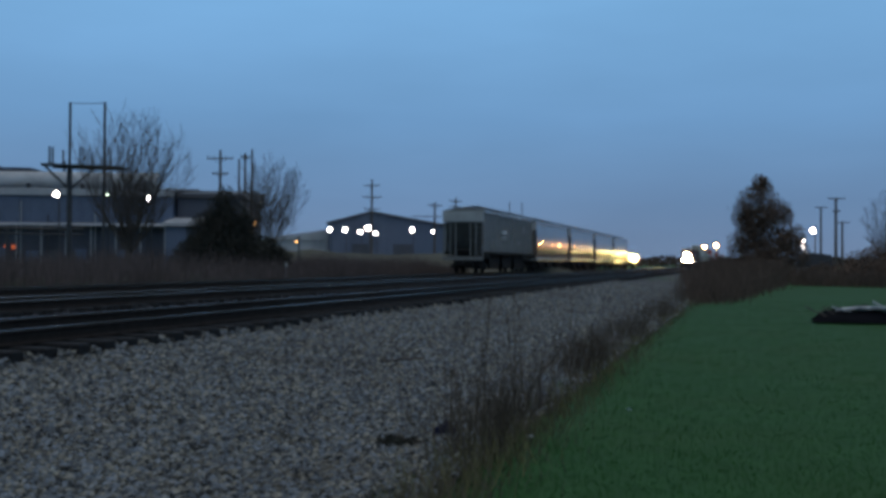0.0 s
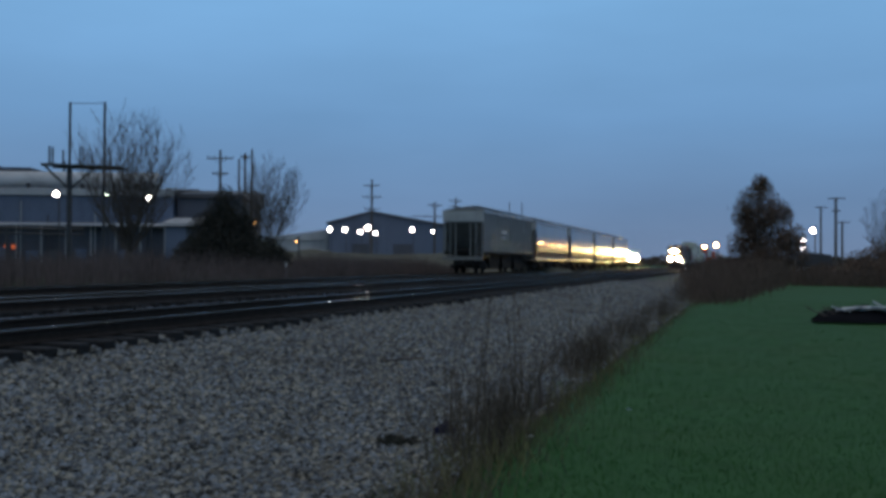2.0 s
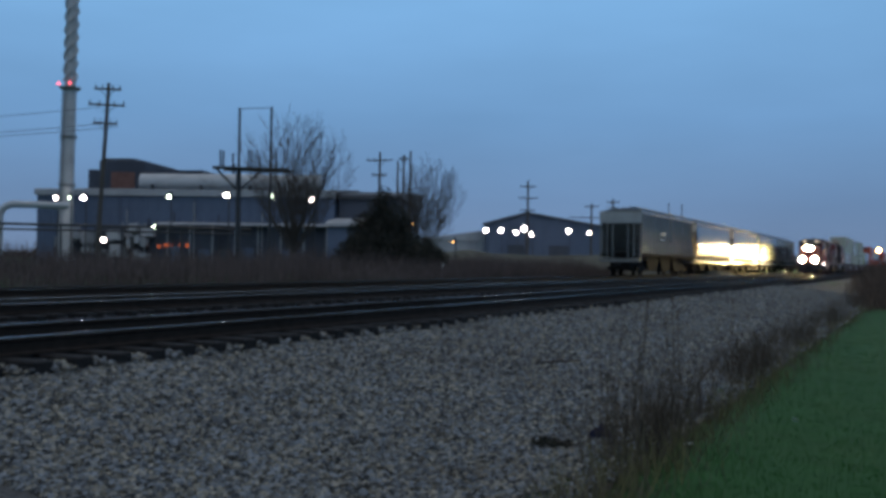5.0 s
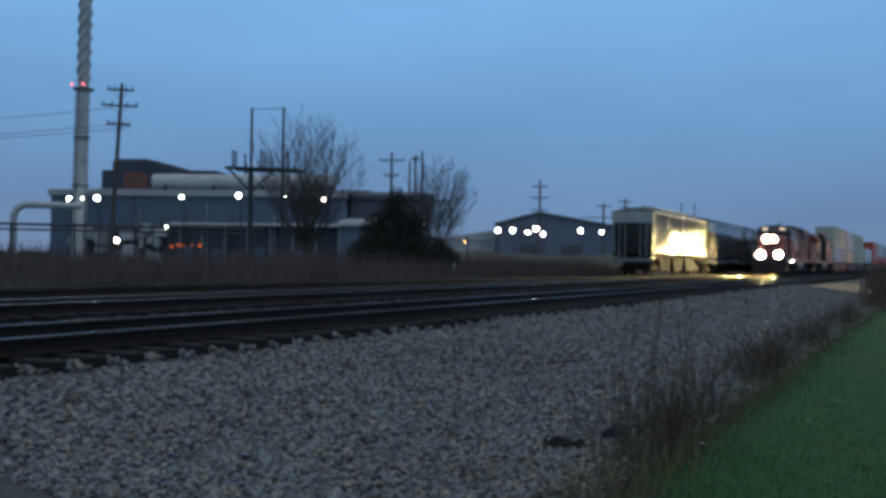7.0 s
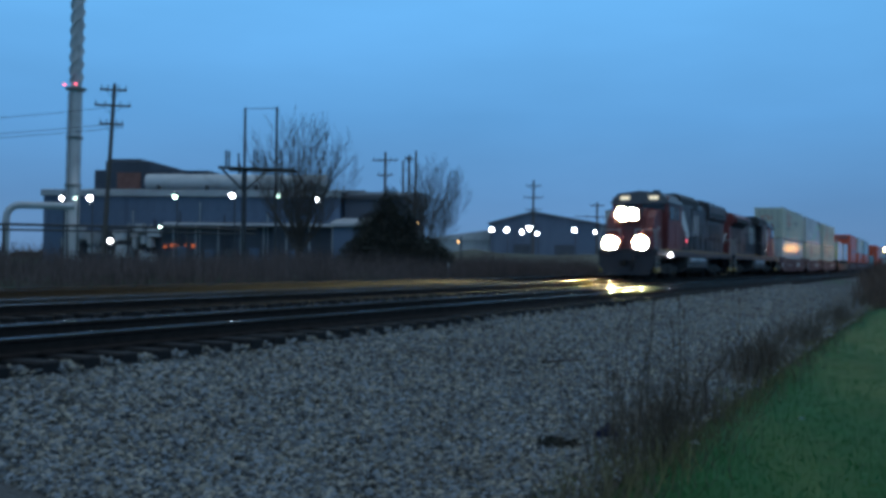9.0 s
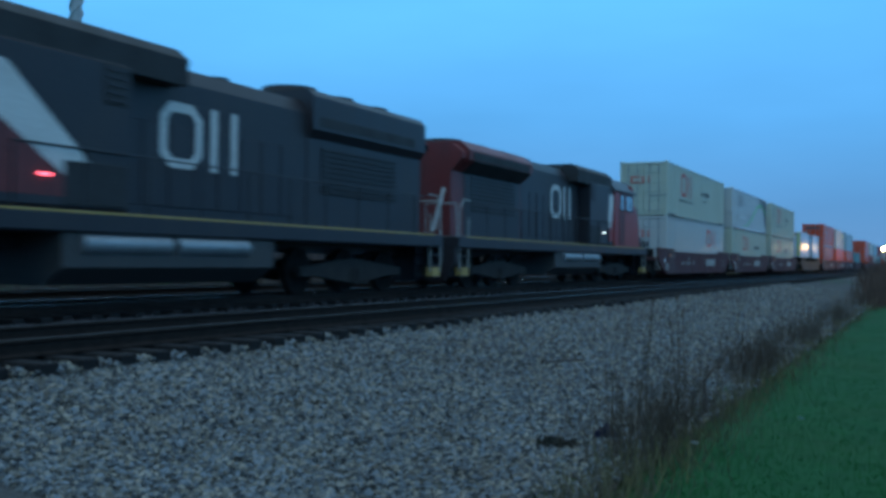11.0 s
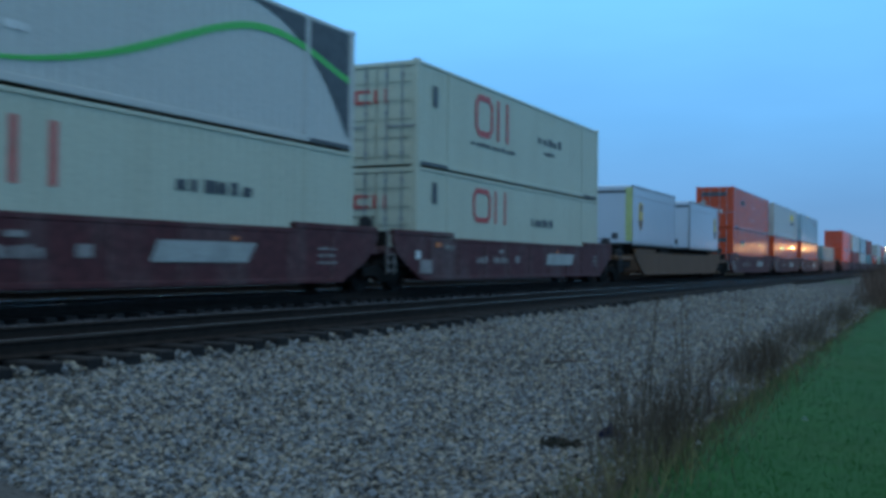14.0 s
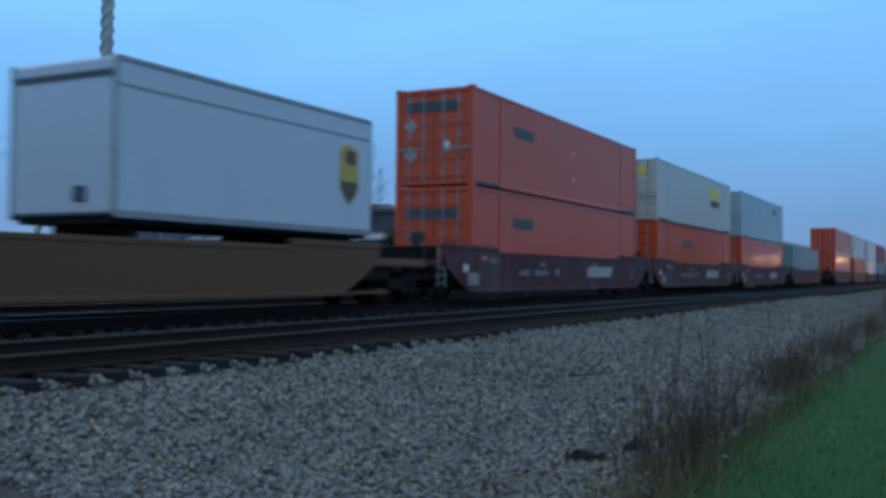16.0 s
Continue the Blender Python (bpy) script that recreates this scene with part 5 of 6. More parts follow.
            hr.pipe([(s * 0.4, y, 1.5), (s * 0.4, y, 2.5), (s * 1.4, y, 2.5), (s * 1.45, y, 1.5)], 0.022, 6)
            part("end_handrail", hr, M["end_grey"], root, "worn pale grab irons")
    for k in range(6):
        part("ladder_rung", Build().tube((0.6, L - 0.92, 1.9 + 0.28 * k), (0.9, L - 0.92, 1.9 + 0.28 * k), 0.018, n=6), M["loco_white"], rad_ob, "white ladder rung")
    for s in (-1, 1):
        rail = Build().pipe([(s * 1.47, 6.9, 2.55), (s * 1.47, L - 1.7, 2.55)], 0.02, 6)
        y = 6.9
        while y < L - 1.6:
            rail.tube((s * 1.47, y, 1.5), (s * 1.47, y, 2.56), 0.018, n=6)
            y += 1.45
        part("side_handrail", rail, M["dark_steel"], root)
        logo(root, s * 1.003, 10.6, 2.5, 2.3, 1.25, M["loco_white"], s, "white plain block emblem")
        part("marker_lamp", Build().box(s * 1.45, 7.4, 2.06, s * 1.5, 7.6, 2.10), M["marker"] if turned else M["lamp_red"], root, "small lit step lamp")
    MOVING.append((root, u, 0.0, 0.0, turned))
    return root


locomotive(-49.3, 22.1, False, "lead black freight diesel locomotive with lit headlights", False)
locomotive(-4.5, 22.6, True, "trailing black and red freight diesel locomotive running backwards", True)

R_, D_, W_ = M["mark_red"], M["mark_dark"], M["mark_white"]
FLOOR, STACK = 0.50, 3.40
H = 2.9


def stack_marks(y, z=0.75, h=1.25, text=True):
    m = [("logo", y, z, 2.65, h, R_)]
    if text:
        m += [("bars", y + 5.4, z + 0.35, 2.6, 0.3, D_, 5), ("bars", y + 6.0, z, 1.2, 0.12, D_, 3), ("bars", y - 0.3, z - 0.3, 3.6, 0.14, D_, 9)]
    return m


END_RED = (("endbars", -0.7, 2.02, 0.5, 0.09, R_), ("endbars", -0.7, 1.72, 0.5, 0.09, R_), ("endbars", -0.7, 1.81, 0.1, 0.21, R_), ("endbars", -0.08, 1.72, 0.1, 0.39, R_), ("endbars", 0.25, 1.72, 0.1, 0.39, R_))
well_car(-2.6, 18.0, "well", "dark brown articulated well car, end unit")
container(0.0, FLOOR, 16.15, H, "white", "off-white ribbed container with red block emblem, lower in a stack", [("logo", 10.5, 1.4, 2.6, 1.05, R_), *END_RED])
container(0.0, STACK, 16.15, H, "cream", "cream ribbed container with red block emblem, on top of another", stack_marks(3.3, 1.2, 1.3) + list(END_RED))
well_car(18.2, 36.9, "well", "dark brown articulated well car, middle unit", tail=False)
container(19.4, FLOOR, 16.15, H, "cream", "pale cream ribbed container with red block emblem, lower in a stack", [("logo", 4.5, 1.4, 2.6, 1.05, R_), ("bars", 9.9, 1.55, 2.4, 0.3, D_, 6), *END_RED])
curve_box = container(19.4, STACK, 16.15, H, "white", "white container with a green wave and dark corner, stacked on top",
                      [("logo", 2.7, 1.75, 1.9, 0.75, D_), ("bars", 3.3, 0.85, 3.4, 0.18, W_, 5), ("endbars", -0.85, 1.75, 0.7, 0.35, D_), ("endbars", 0.1, 1.75, 0.5, 0.35, D_)])
well_car(37.1, 57.0, "well", "dark brown articulated well car, end unit with trucks")
container(38.85, FLOOR, 16.15, H, "cream", "cream ribbed container with red block emblem, lower in a stack", [("logo", 3.7, 1.5, 2.6, 1.05, R_), ("bars", 8.6, 1.55, 2.2, 0.3, D_, 6), ("bars", 0.95, 1.9, 0.3, 0.6, D_, 1), *END_RED])
container(38.85, STACK, 16.15, H, "cream", "cream ribbed container with red block emblem, on top of another", stack_marks(3.8, 1.25, 1.3) + [("bars", 0.95, 1.7, 0.3, 0.6, D_, 1)] + list(END_RED))


def wave(root):
    """A green wave and a dark corner on the side of the white container."""
    x = 1.295 - 0.014
    way = [(5.0, 0.30), (6.5, 0.42), (8.3, 0.87), (10.0, 1.52), (11.4, 2.06), (12.6, 2.28), (13.7, 2.20), (14.8, 1.96), (15.9, 1.60)]
    pts = []
    for i in range(45):
        y = 5.0 + 10.9 * i / 44
        z = sum(float(np.interp(y + d, [p[0] for p in way], [p[1] for p in way])) for d in (-0.7, -0.35, 0.0, 0.35, 0.7)) / 5
        pts.append((y, z, 0.02 + 0.055 * min(1, i / 16)))
    b = Build()
    for (y, z, w), (y2, z2, w2) in zip(pts, pts[1:]):
        b.prism([(y, z - w), (y2, z2 - w2), (y2, z2 + w2), (y, z + w)][::-1], x, x + 0.009, "x")
    part("wave_stripe", b, M["mark_green"], root, "bright green wave")
    c = Build()
    for i in range(12):
        a, b2 = i / 12, (i + 1) / 12
        y0 = 11.1 + 4.8 * a
        y1 = 11.1 + 4.8 * b2
        z0, z1 = 2.77 - 2.5 * a ** 2.8, 2.77 - 2.5 * b2 ** 2.8
        c.prism([(y0, z0), (y1, z1), (y1, 2.78), (y0, 2.78)][::-1], x, x + 0.006, "x")
    part("dark_corner", c, M["mark_dark"], root, "dark blue corner")


wave(curve_box)
well_car(58.0, 83.5, "tan", "tan weathered flat well car carrying parcel trailers", marks=False, top=1.5, e=2.6)
trailer_box(60.4, 1.62, 8.4, 2.82, "pale blue-white parcel trailer with a yellow badge and a reflective corner", 1.0, True)
trailer_box(72.5, 1.62, 8.1, 2.80, "pale blue-white parcel trailer with a yellow badge near its rear", 6.75)
OR_MARK = [("bars", 3.0, 1.75, 1.6, 0.32, D_, 1), ("bars", 8.3, 1.7, 0.16, 0.16, W_, 1), ("bars", 8.3, 0.75, 0.16, 0.16, W_, 1)]
OR_END = [("endbars", -0.95, 2.2, 1.75, 0.3, D_), ("placard", -0.78, 1.78, 0.23, M["end_grey"]), ("placard", -0.78, 0.92, 0.23, M["end_grey"]), ("endbars", 0.3, 1.0, 0.22, 0.3, W_)]
well_car(83.9, 104.1, "well", "dark brown articulated well car under orange containers", tail=False)
container(86.2, FLOOR, 16.15, H, "orange", "orange ribbed container, lower in a stack", [("bars", 3.0, 1.75, 1.6, 0.32, D_, 1), ("endbars", -0.95, 1.9, 1.75, 0.3, D_)])
container(86.2, STACK, 16.15, H, "orange", "bright orange ribbed container with white placards on its doors", OR_MARK + OR_END)
well_car(104.3, 123.5, "well", "dark brown articulated well car, middle unit", tail=False)
container(105.8, FLOOR, 16.15, H, "orange", "orange ribbed container under a white one", [("bars", 5.0, 1.75, 1.6, 0.32, D_, 1)])
container(105.8, STACK, 16.15, H, "white", "white container with yellow panels", [("bars", 10.8, 1.72, 2.2, 0.62, M["mark_yellow"], 1), ("bars", 10.9, 1.3, 2.2, 0.34, D_, 1),
          ("endbars", -0.75, 2.15, 1.5, 0.35, M["mark_yellow"]), ("endbars", -0.4, 0.8, 0.7, 0.4, M["mark_yellow"])])
well_car(123.7, 143.5, "well", "dark brown articulated well car, end unit")
container(125.5, FLOOR, 16.15, H, "orange", "orange ribbed container under a pale blue one", [])
container(125.5, STACK, 16.15, H, "pale_blue", "pale blue-grey ribbed container on top of an orange one", [("bars", 11.5, 2.0, 1.6, 0.4, D_, 1)])
well_car(145.0, 165.0, "well", "dark well car with a single container", marks=False)
container(147.0, FLOOR, 16.15, H, "teal", "teal ribbed container standing alone in its car", [])
REST = [("orange", "orange"), ("maroon", "white"), ("white", "pale_blue"), ("teal", "maroon"), ("orange", None), ("cream", "white"), ("maroon", "orange"), ("pale_blue", "white"),
        ("white", None), ("orange", "pale_blue"), ("cream", "cream"), ("maroon", "teal")]
COLOUR_WORDS = dict(orange="orange", maroon="dull maroon", white="off-white", teal="teal", cream="cream", pale_blue="pale blue-grey")
u = 175.5
for low, high in REST:
    well_car(u, u + 19.6, "well", "dark brown well car further down the train", marks=False)
    container(u + 1.9, FLOOR, 16.15, H, low, COLOUR_WORDS[low] + " ribbed container low in a well car", [])
    if high:
        container(u + 1.9, STACK, 16.15, H, high, COLOUR_WORDS[high] + " ribbed container on top of another", [])
    u += 20.4


def hopper(y, colour, label, ribbed):
    """A covered hopper: ribbed sides, slope-sheet ends, outlet bays, roof hatches, trucks."""
    root = thing("hopper_car", label, "railcar", pose(TRACKS[2], y, RAIL), "parked hopper cars")
    L, m, base = 17.4, M[colour], 1.45 if ribbed else 1.05
    body = Build().prism([(0.3, 3.65), (2.6, base), (L - 2.6, base), (L - 0.3, 3.65), (L - 0.3, 4.5), (0.3, 4.5)][::-1], -1.40, 1.40, "x")
    body_ob = part("body", body, m, root)
    for s in (-1, 1):
        skin = Build()
        arc = [(1.40, 1.1), (1.50, 1.5), (1.55, 2.1), (1.57, 2.8), (1.53, 3.5), (1.44, 4.4)] if not ribbed else [(1.44, 1.5), (1.44, 4.4)]
        vs = [(s * a, yy, z) for a, z in arc for yy in (0.55, L - 0.55)]
        skin.add(vs, [(2 * i, 2 * i + 1, 2 * i + 3, 2 * i + 2) for i in range(len(arc) - 1)])
        part("side_sheet", skin, m, body_ob, smooth=True)
        if ribbed:
            rib = Build().tube((s * 1.455, 0, 1.5), (s * 1.455, 0, 4.4), 0.075, n=14).mesh("rib", m, True)
            for k in range(19):
                ob = new("rib", rib)
                ob.parent, ob.location = body_ob, (0, 0.6 + (L - 1.2) * k / 18, 0)
        part("top_chord", Build().box(s * 1.42, 0.1, 4.34, s * 1.56, L - 0.1, 4.54, 0.02), m, body_ob)
        part("side_sill", Build().box(s * 1.40, 0.2, 1.38 if ribbed else 0.98, s * 1.55, L - 0.2, 1.6 if ribbed else 1.22, 0.02), M["under"] if ribbed else m, body_ob)
    part("roof", Build().prism([(-1.5, 4.5), (1.5, 4.5), (1.5, 4.56), (0.7, 4.72), (-0.7, 4.72), (-1.5, 4.56)], 0.2, L - 0.2), m, root)
    hatch = Build().box(-0.3, 1.0, 4.7, 0.3, L - 1.0, 4.82, 0.03)
    for k in range(4):
        hatch.box(-0.36, 1.6 + k * 3.8, 4.8, 0.36, 4.2 + k * 3.8, 4.9, 0.03)
    part("hatch", hatch, M["hopper_dark"], root)
    walk_ = Build()
    for s in (-1, 1):
        walk_.box(s * 0.55, 0.1, 4.82, s * 1.05, L - 0.1, 4.86)
    part("roof_walk", walk_, M["steel"], root)
    part("centre_sill", Build().box(-0.75, 0.2, 0.55, 0.75, L - 0.2, 1.04), M["under"], root)
    for k in range(3):
        yc = 4.6 + k * 4.1
        part("outlet_bay", Build().prism([(yc - 2.0, base + 0.05), (yc + 2.0, base + 0.05), (yc + (1.3 if ribbed else 0.6), 0.35), (yc - (1.3 if ribbed else 0.6), 0.35)][::-1], -1.2, 1.2, "x"), M["under"], root)
    for y0, d in ((0.0, 1), (L, -1)):
        part("end_sill", Build().box(-1.5, y0, 0.95, 1.5, y0 + d * 0.25, 1.2, 0.02), M["hopper"], root)
        fr = Build().box(-1.5, y0, 3.72, 1.5, y0 + d * 0.2, 4.48, 0.02)
        for xx in (-1.46, -0.95, -0.55, 0.55, 0.95, 1.46):
            part("end_post", Build().box(xx - 0.04, y0 + d * 0.02, 1.2, xx + 0.04, y0 + d * 0.1, 3.73), M["hopper"], root)
        part("end_deck", Build().box(-1.3, y0 + d * 0.3, 1.2, 1.3, y0 + d * 1.9, 1.32, 0.02), M["under"], root)
        end = part("end_frame", fr, M["end_grey"], root, "open end frame with posts")
        lad = Build()
        for k in range(9):
            lad.tube((1.0, y0 - d * 0.05, 1.2 + k * 0.35), (1.42, y0 - d * 0.05, 1.2 + k * 0.35), 0.016, n=5)
        part("ladder", lad, M["steel"], end)
        part("slope_sheet", Build().prism([(y0 + d * 0.24, 3.6), (y0 + d * 2.5, 1.1), (y0 + d * 2.56, 1.1), (y0 + d * 0.3, 3.6)][::d], -1.4, 1.4, "x"), M["hopper"], root)
        part("brake_cylinder", Build().tube((-0.6, y0 + d * 0.8, 1.55), (0.4, y0 + d * 0.8, 1.55), 0.2, n=12), M["under"], root)
        coupler(root, y0, -d)
    truck(root, 1.9)
    truck(root, L - 1.9)
    bars(root, 1.535, 5.5, 3.0, 1.8, 0.3, M["mark_white"], 5)
    bars(root, 1.535, 5.5, 2.6, 1.4, 0.2, M["mark_white"], 4)
    return root


for k in range(5):
    hopper(69.2 + 18.4 * k, "hopper" if k == 0 else "hopper_dark",
           "weathered pale grey covered hopper car ending a parked row" if k == 0 else "dark smooth-sided covered hopper car parked on the siding", k == 0)


def gondola(y):
    root = thing("gondola_car", "low dark gondola car parked beyond the hoppers", "railcar", pose(TRACKS[2], y, RAIL))
    part("body", Build().box(-1.5, 0, 1.0, 1.5, 15, 2.5, 0.05).box(-1.56, 0, 2.4, 1.56, 15, 2.56, 0.03), M["hopper_dark"], root)
    truck(root, 1.8)
    truck(root, 13.2)


gondola(162.0)


# ---- factory and distance ----
def spot(dx, dy, dist):
    """A place at a distance from the viewing point along a compass direction."""
    n = math.hypot(dx, dy)
    return dx / n * dist, dy / n * dist


def lamp_post(x, y, z, radius, material, label, head="down", pole=True):
    """A yard lamp: slim pole, arm, housing and a lit globe."""
    g = ground_height(x, y)
    root = thing("yard_lamp", label, "lamp", pose(x, y, g), "yard lamps")
    if pole:
        part("pole", Build().tube((0.25, 0.1, -0.1), (0.25, 0.1, z - g + 0.5), 0.09, 0.06, n=8).tube((0.25, 0.1, z - g + 0.4), (0, 0, z - g + 0.35), 0.04, n=6), M["dark_steel"], root)
    else:
        part("bracket", Build().box(-0.08, 0, z - g + 0.1, 0.08, 0.9, z - g + 0.5, 0.02), M["dark_steel"], root)
    part("housing", Build().tube((0, 0, z - g + radius * 0.75), (0, 0, z - g + radius * 1.25), radius * 0.75, radius * 0.3, n=12), M["dark_steel"], root)
    part("globe", Build().ball((0, 0, z - g), radius, 14), material, root, "lit lamp globe", smooth=True)
    return root


def utility_pole(x, y, height, label, arms=((0.9, 1.2),), lean=0.0, r=0.16, yaw=20):
    root = thing("utility_pole", label, "utility pole", pose(x, y, ground_height(x, y), 0, lean, yaw), "utility poles")
    part("pole", Build().tube((0, 0, -0.3), (0, 0, height), r, r * 0.65, n=10), M["pole"], root, smooth=True)
    for at, half in arms:
        z = height * at
        arm = part("crossarm", Build().box(-half, -0.2, z - 0.07, half, -0.08, z + 0.07, 0.01), M["pole"], root)
        ins = Build()
        for k in (-1, -0.45, 0.45, 1):
            ins.tube((k * (half - 0.1), -0.14, z + 0.06), (k * (half - 0.1), -0.14, z + 0.32), 0.05, 0.035, n=8)
        ins.tube((-half * 0.6, -0.16, z - 0.02), (0, -0.16, z - 0.6), 0.02, n=5).tube((half * 0.6, -0.16, z - 0.02), (0, -0.16, z - 0.6), 0.02, n=5)
        part("insulator", ins, M["dark_steel"], arm)
    return root


def ribbed_wall(b, x0, x1, y, z0, z1, step=0.9, deep=0.05):
    """Vertical cladding ribs on a wall that faces -y."""
    x = x0
    while x < x1 - step * 0.5:
        b.box(x, y - deep, z0, x + step * 0.45, y + 0.02, z1)
        x += step
    return b


def factory():
    """The works behind the tracks: long clad hall, higher dark block, round duct, canopy and bays."""
    root = thing("factory", "long grey-blue industrial works with a dark upper block", "building", pose(-72, 86, 0.7, 0, 0, 21))
    wall = part("wall", Build().box(-17, 0, -0.5, 16, 28, 8.0), M["wall_blue"], root, "blue-grey ribbed cladding")
    panel = Build().box(0, -0.05, 3.2, 0.6, 0.02, 7.6).mesh("cladding_panel", M["wall_blue"])
    for k in range(27):
        ob = new("cladding_panel", panel)
        ob.parent, ob.location = wall, (-16.9 + 1.2 * k, 0, 0)
    part("fascia", Build().box(-17.2, -0.35, 7.6, 16.2, 0.1, 8.3, 0.05), M["wall_light"], wall, "pale eaves band")
    part("roof", Build().prism([(-0.4, 8.1), (28.4, 8.1), (14, 9.4)], -17.3, 16.3, "x"), M["roof_dark"], root)
    for k in range(4):
        x = -15 + k * 8
        # No real opening: the bay's inner shade is put into a dark panel.
        part("loading_bay", Build().box(x, -0.12, 0, x + 4.2, 0.05, 3.0, 0.02), M["wall_dark"], wall, "flat dark panel painted as a shaded loading bay opening")
    rng = random.Random(5)
    for k in range(26):
        x = rng.uniform(-14, -4.5)
        z = rng.uniform(0.3, 3.6)
        part("stored_crate", Build().box(x, -0.9 - rng.random() * 2, z, x + rng.uniform(0.3, 1.4), -0.6, z + rng.uniform(0.3, 1.3), 0.03), M["wall_light"], root, "pale stacked material")
    block = Build().box(-17.5, 14, 8, -3, 30, 11.7).box(-16.4, 14.5, 11.6, -10.6, 27, 12.9, 0.1).box(-3.2, 15, 8, 2.5, 28, 11.0)
    upper = part("upper_block", block, M["wall_dark"], root, "dark upper storey")
    ribbed = Build()
    ribbed_wall(ribbed, -17.5, -3, 14, 8.4, 11.5, 1.5, 0.08)
    part("upper_ribs", ribbed, M["wall_dark"], upper)
    part("upper_window", Build().box(-14.6, 13.86, 9.4, -11.6, 13.98, 11.4), M["brick"], upper, "reddish panel on the upper storey")
    part("vent_stack", Build().tube((0.2, 16, 10.9), (0.2, 16, 12.8), 0.16, n=8), M["dark_steel"], upper)
    part("roof_cap", Build().box(-16, 15, 12.8, -12, 18, 13.2, 0.05), M["dark_steel"], upper)
    part("duct", Build().tube((-6.4, 3.0, 9.3), (14, 3.0, 9.3), 1.0, n=18), M["chimney"], root, "large pale round duct", smooth=True)
    for k in range(4):
        part("duct_saddle", Build().box(-5 + k * 5.5, 2.0, 7.9, -4.6 + k * 5.5, 4.0, 9.0), M["dark_steel"], root)
    for k in range(7):
        part("window", Build().box(0.5 + k * 1.8, -0.1, 4.55, 1.6 + k * 1.8, 0.0, 4.75, 0.02), M["steel"], wall)
    for k in range(5):
        part("work_light", Build().box(-3.2 + k * 0.75 + rng.uniform(-0.2, 0.2), -0.5, 2.0 + rng.uniform(-0.1, 0.1), -2.9 + k * 0.75 + rng.uniform(-0.2, 0.3), -0.2, 2.25 + rng.random() * 0.3, 0.05), M["fire"], root, "orange-red glowing work light")
    base = part("lower_wall", Build().box(-10.4, -0.09, -0.4, 15.8, 0.05, 4.35), M["wall_dark"], wall, "dark lower wall")
    part("canopy", Build().prism([(-1.5, 4.42), (-0.05, 4.62), (-0.05, 4.78), (-1.5, 4.56)], -3.4, 15.6, "x"), M["wall_light"], base, "pale narrow canopy")
    for k in range(11):
        x = -9.8 + 2.5 * k
        part("wall_post", Build().box(x, -0.28, -0.4, x + 0.16, -0.1, 4.6), M["steel"], base)
    for k in range(9):
        x = -6.6 + 2.5 * k + rng.uniform(-0.3, 0.3)
        part("wall_pipe", Build().tube((x, -0.35, -0.3), (x, -0.35, rng.uniform(3.2, 7.2)), 0.08, n=8), M["dark_steel"] if k % 3 else M["steel"], wall)
    for k in range(10):
        x, h = rng.uniform(-3, 14), rng.uniform(0.8, 2.4)
        part("yard_tank", Build().tube((x, -3.2, 0), (x, -3.2, h), rng.uniform(0.3, 0.7), n=14), M["roof_dark"] if k % 2 else M["wall_blue"], root, "dull upright tank")
    hall = part("annex_wall", Build().box(16.3, 1.0, -0.5, 22.8, 22, 7.6), M["wall_dark"], root, "dark grey side hall")
    part("annex_roof", Build().prism([(0.6, 7.55), (22.4, 7.55), (22.4, 9.4), (11, 9.0), (0.6, 7.95)], 16.2, 23.2, "x"), M["roof_dark"], hall)
    lean_to = part("lean_to", Build().box(15.9, -3, -0.5, 22.6, 0.98, 4.4), M["wall_blue"], root, "low lean-to with a pale roof edge")
    part("lean_to_roof", Build().prism([(-3.5, 4.42), (0.98, 5.2), (0.98, 5.45), (-3.5, 4.75)], 15.7, 22.9, "x"), M["wall_light"], lean_to)
    part("annex_door", Build().box(18, -3.1, 0, 20.5, -2.98, 3.2), M["wall_dark"], lean_to)
    return root


factory()


def chimney():
    x, y = spot(-0.7230, 0.6908, 112)
    root = thing("chimney_stack", "tall pale steel chimney with platforms and red beacons", "chimney", pose(x, y, 0.7, 0, 0.9, 0))
    shaft = part("shaft", Build().tube((0, 0, -0.3), (0, 0, 18.5), 0.74, 0.66, n=22).tube((0, 0, 18.5), (0, 0, 46), 0.58, 0.55, n=22), M["chimney"], root, smooth=True)
    strakes = [Build(), Build(), Build()]
    for k in range(150):   # spiral wind strakes
        a, b2 = k * 0.26, (k + 1) * 0.26
        z0, z1 = 19.2 + k * 0.17, 19.2 + (k + 1) * 0.17
        for strake, s in zip(strakes, (0, 2.094, 4.189)):
            strake.tube((0.66 * math.cos(a + s), 0.66 * math.sin(a + s), z0), (0.66 * math.cos(b2 + s), 0.66 * math.sin(b2 + s), z1), 0.09, n=4, caps=False)
    for strake in strakes:
        part("strake", strake, M["chimney"], shaft, "spiral wind strake")
    for z, r in ((18.3, 1.12), (13.2, 0.9), (8.2, 0.92)):
        part("platform", Build().tube((0, 0, z), (0, 0, z + 0.25), r * 0.85, r, n=20), M["steel"], root)
    for s in (-1, 1):
        part("beacon", Build().ball((s * 0.8, -0.8, 18.85), 0.12, 10), M["lamp_red"], root, "red aircraft warning beacon")
    part("ladder", Build().box(-0.2, -0.86, 0, -0.15, -0.81, 18).box(0.15, -0.86, 0, 0.2, -0.81, 18), M["dark_steel"], root)
    return root


chimney()


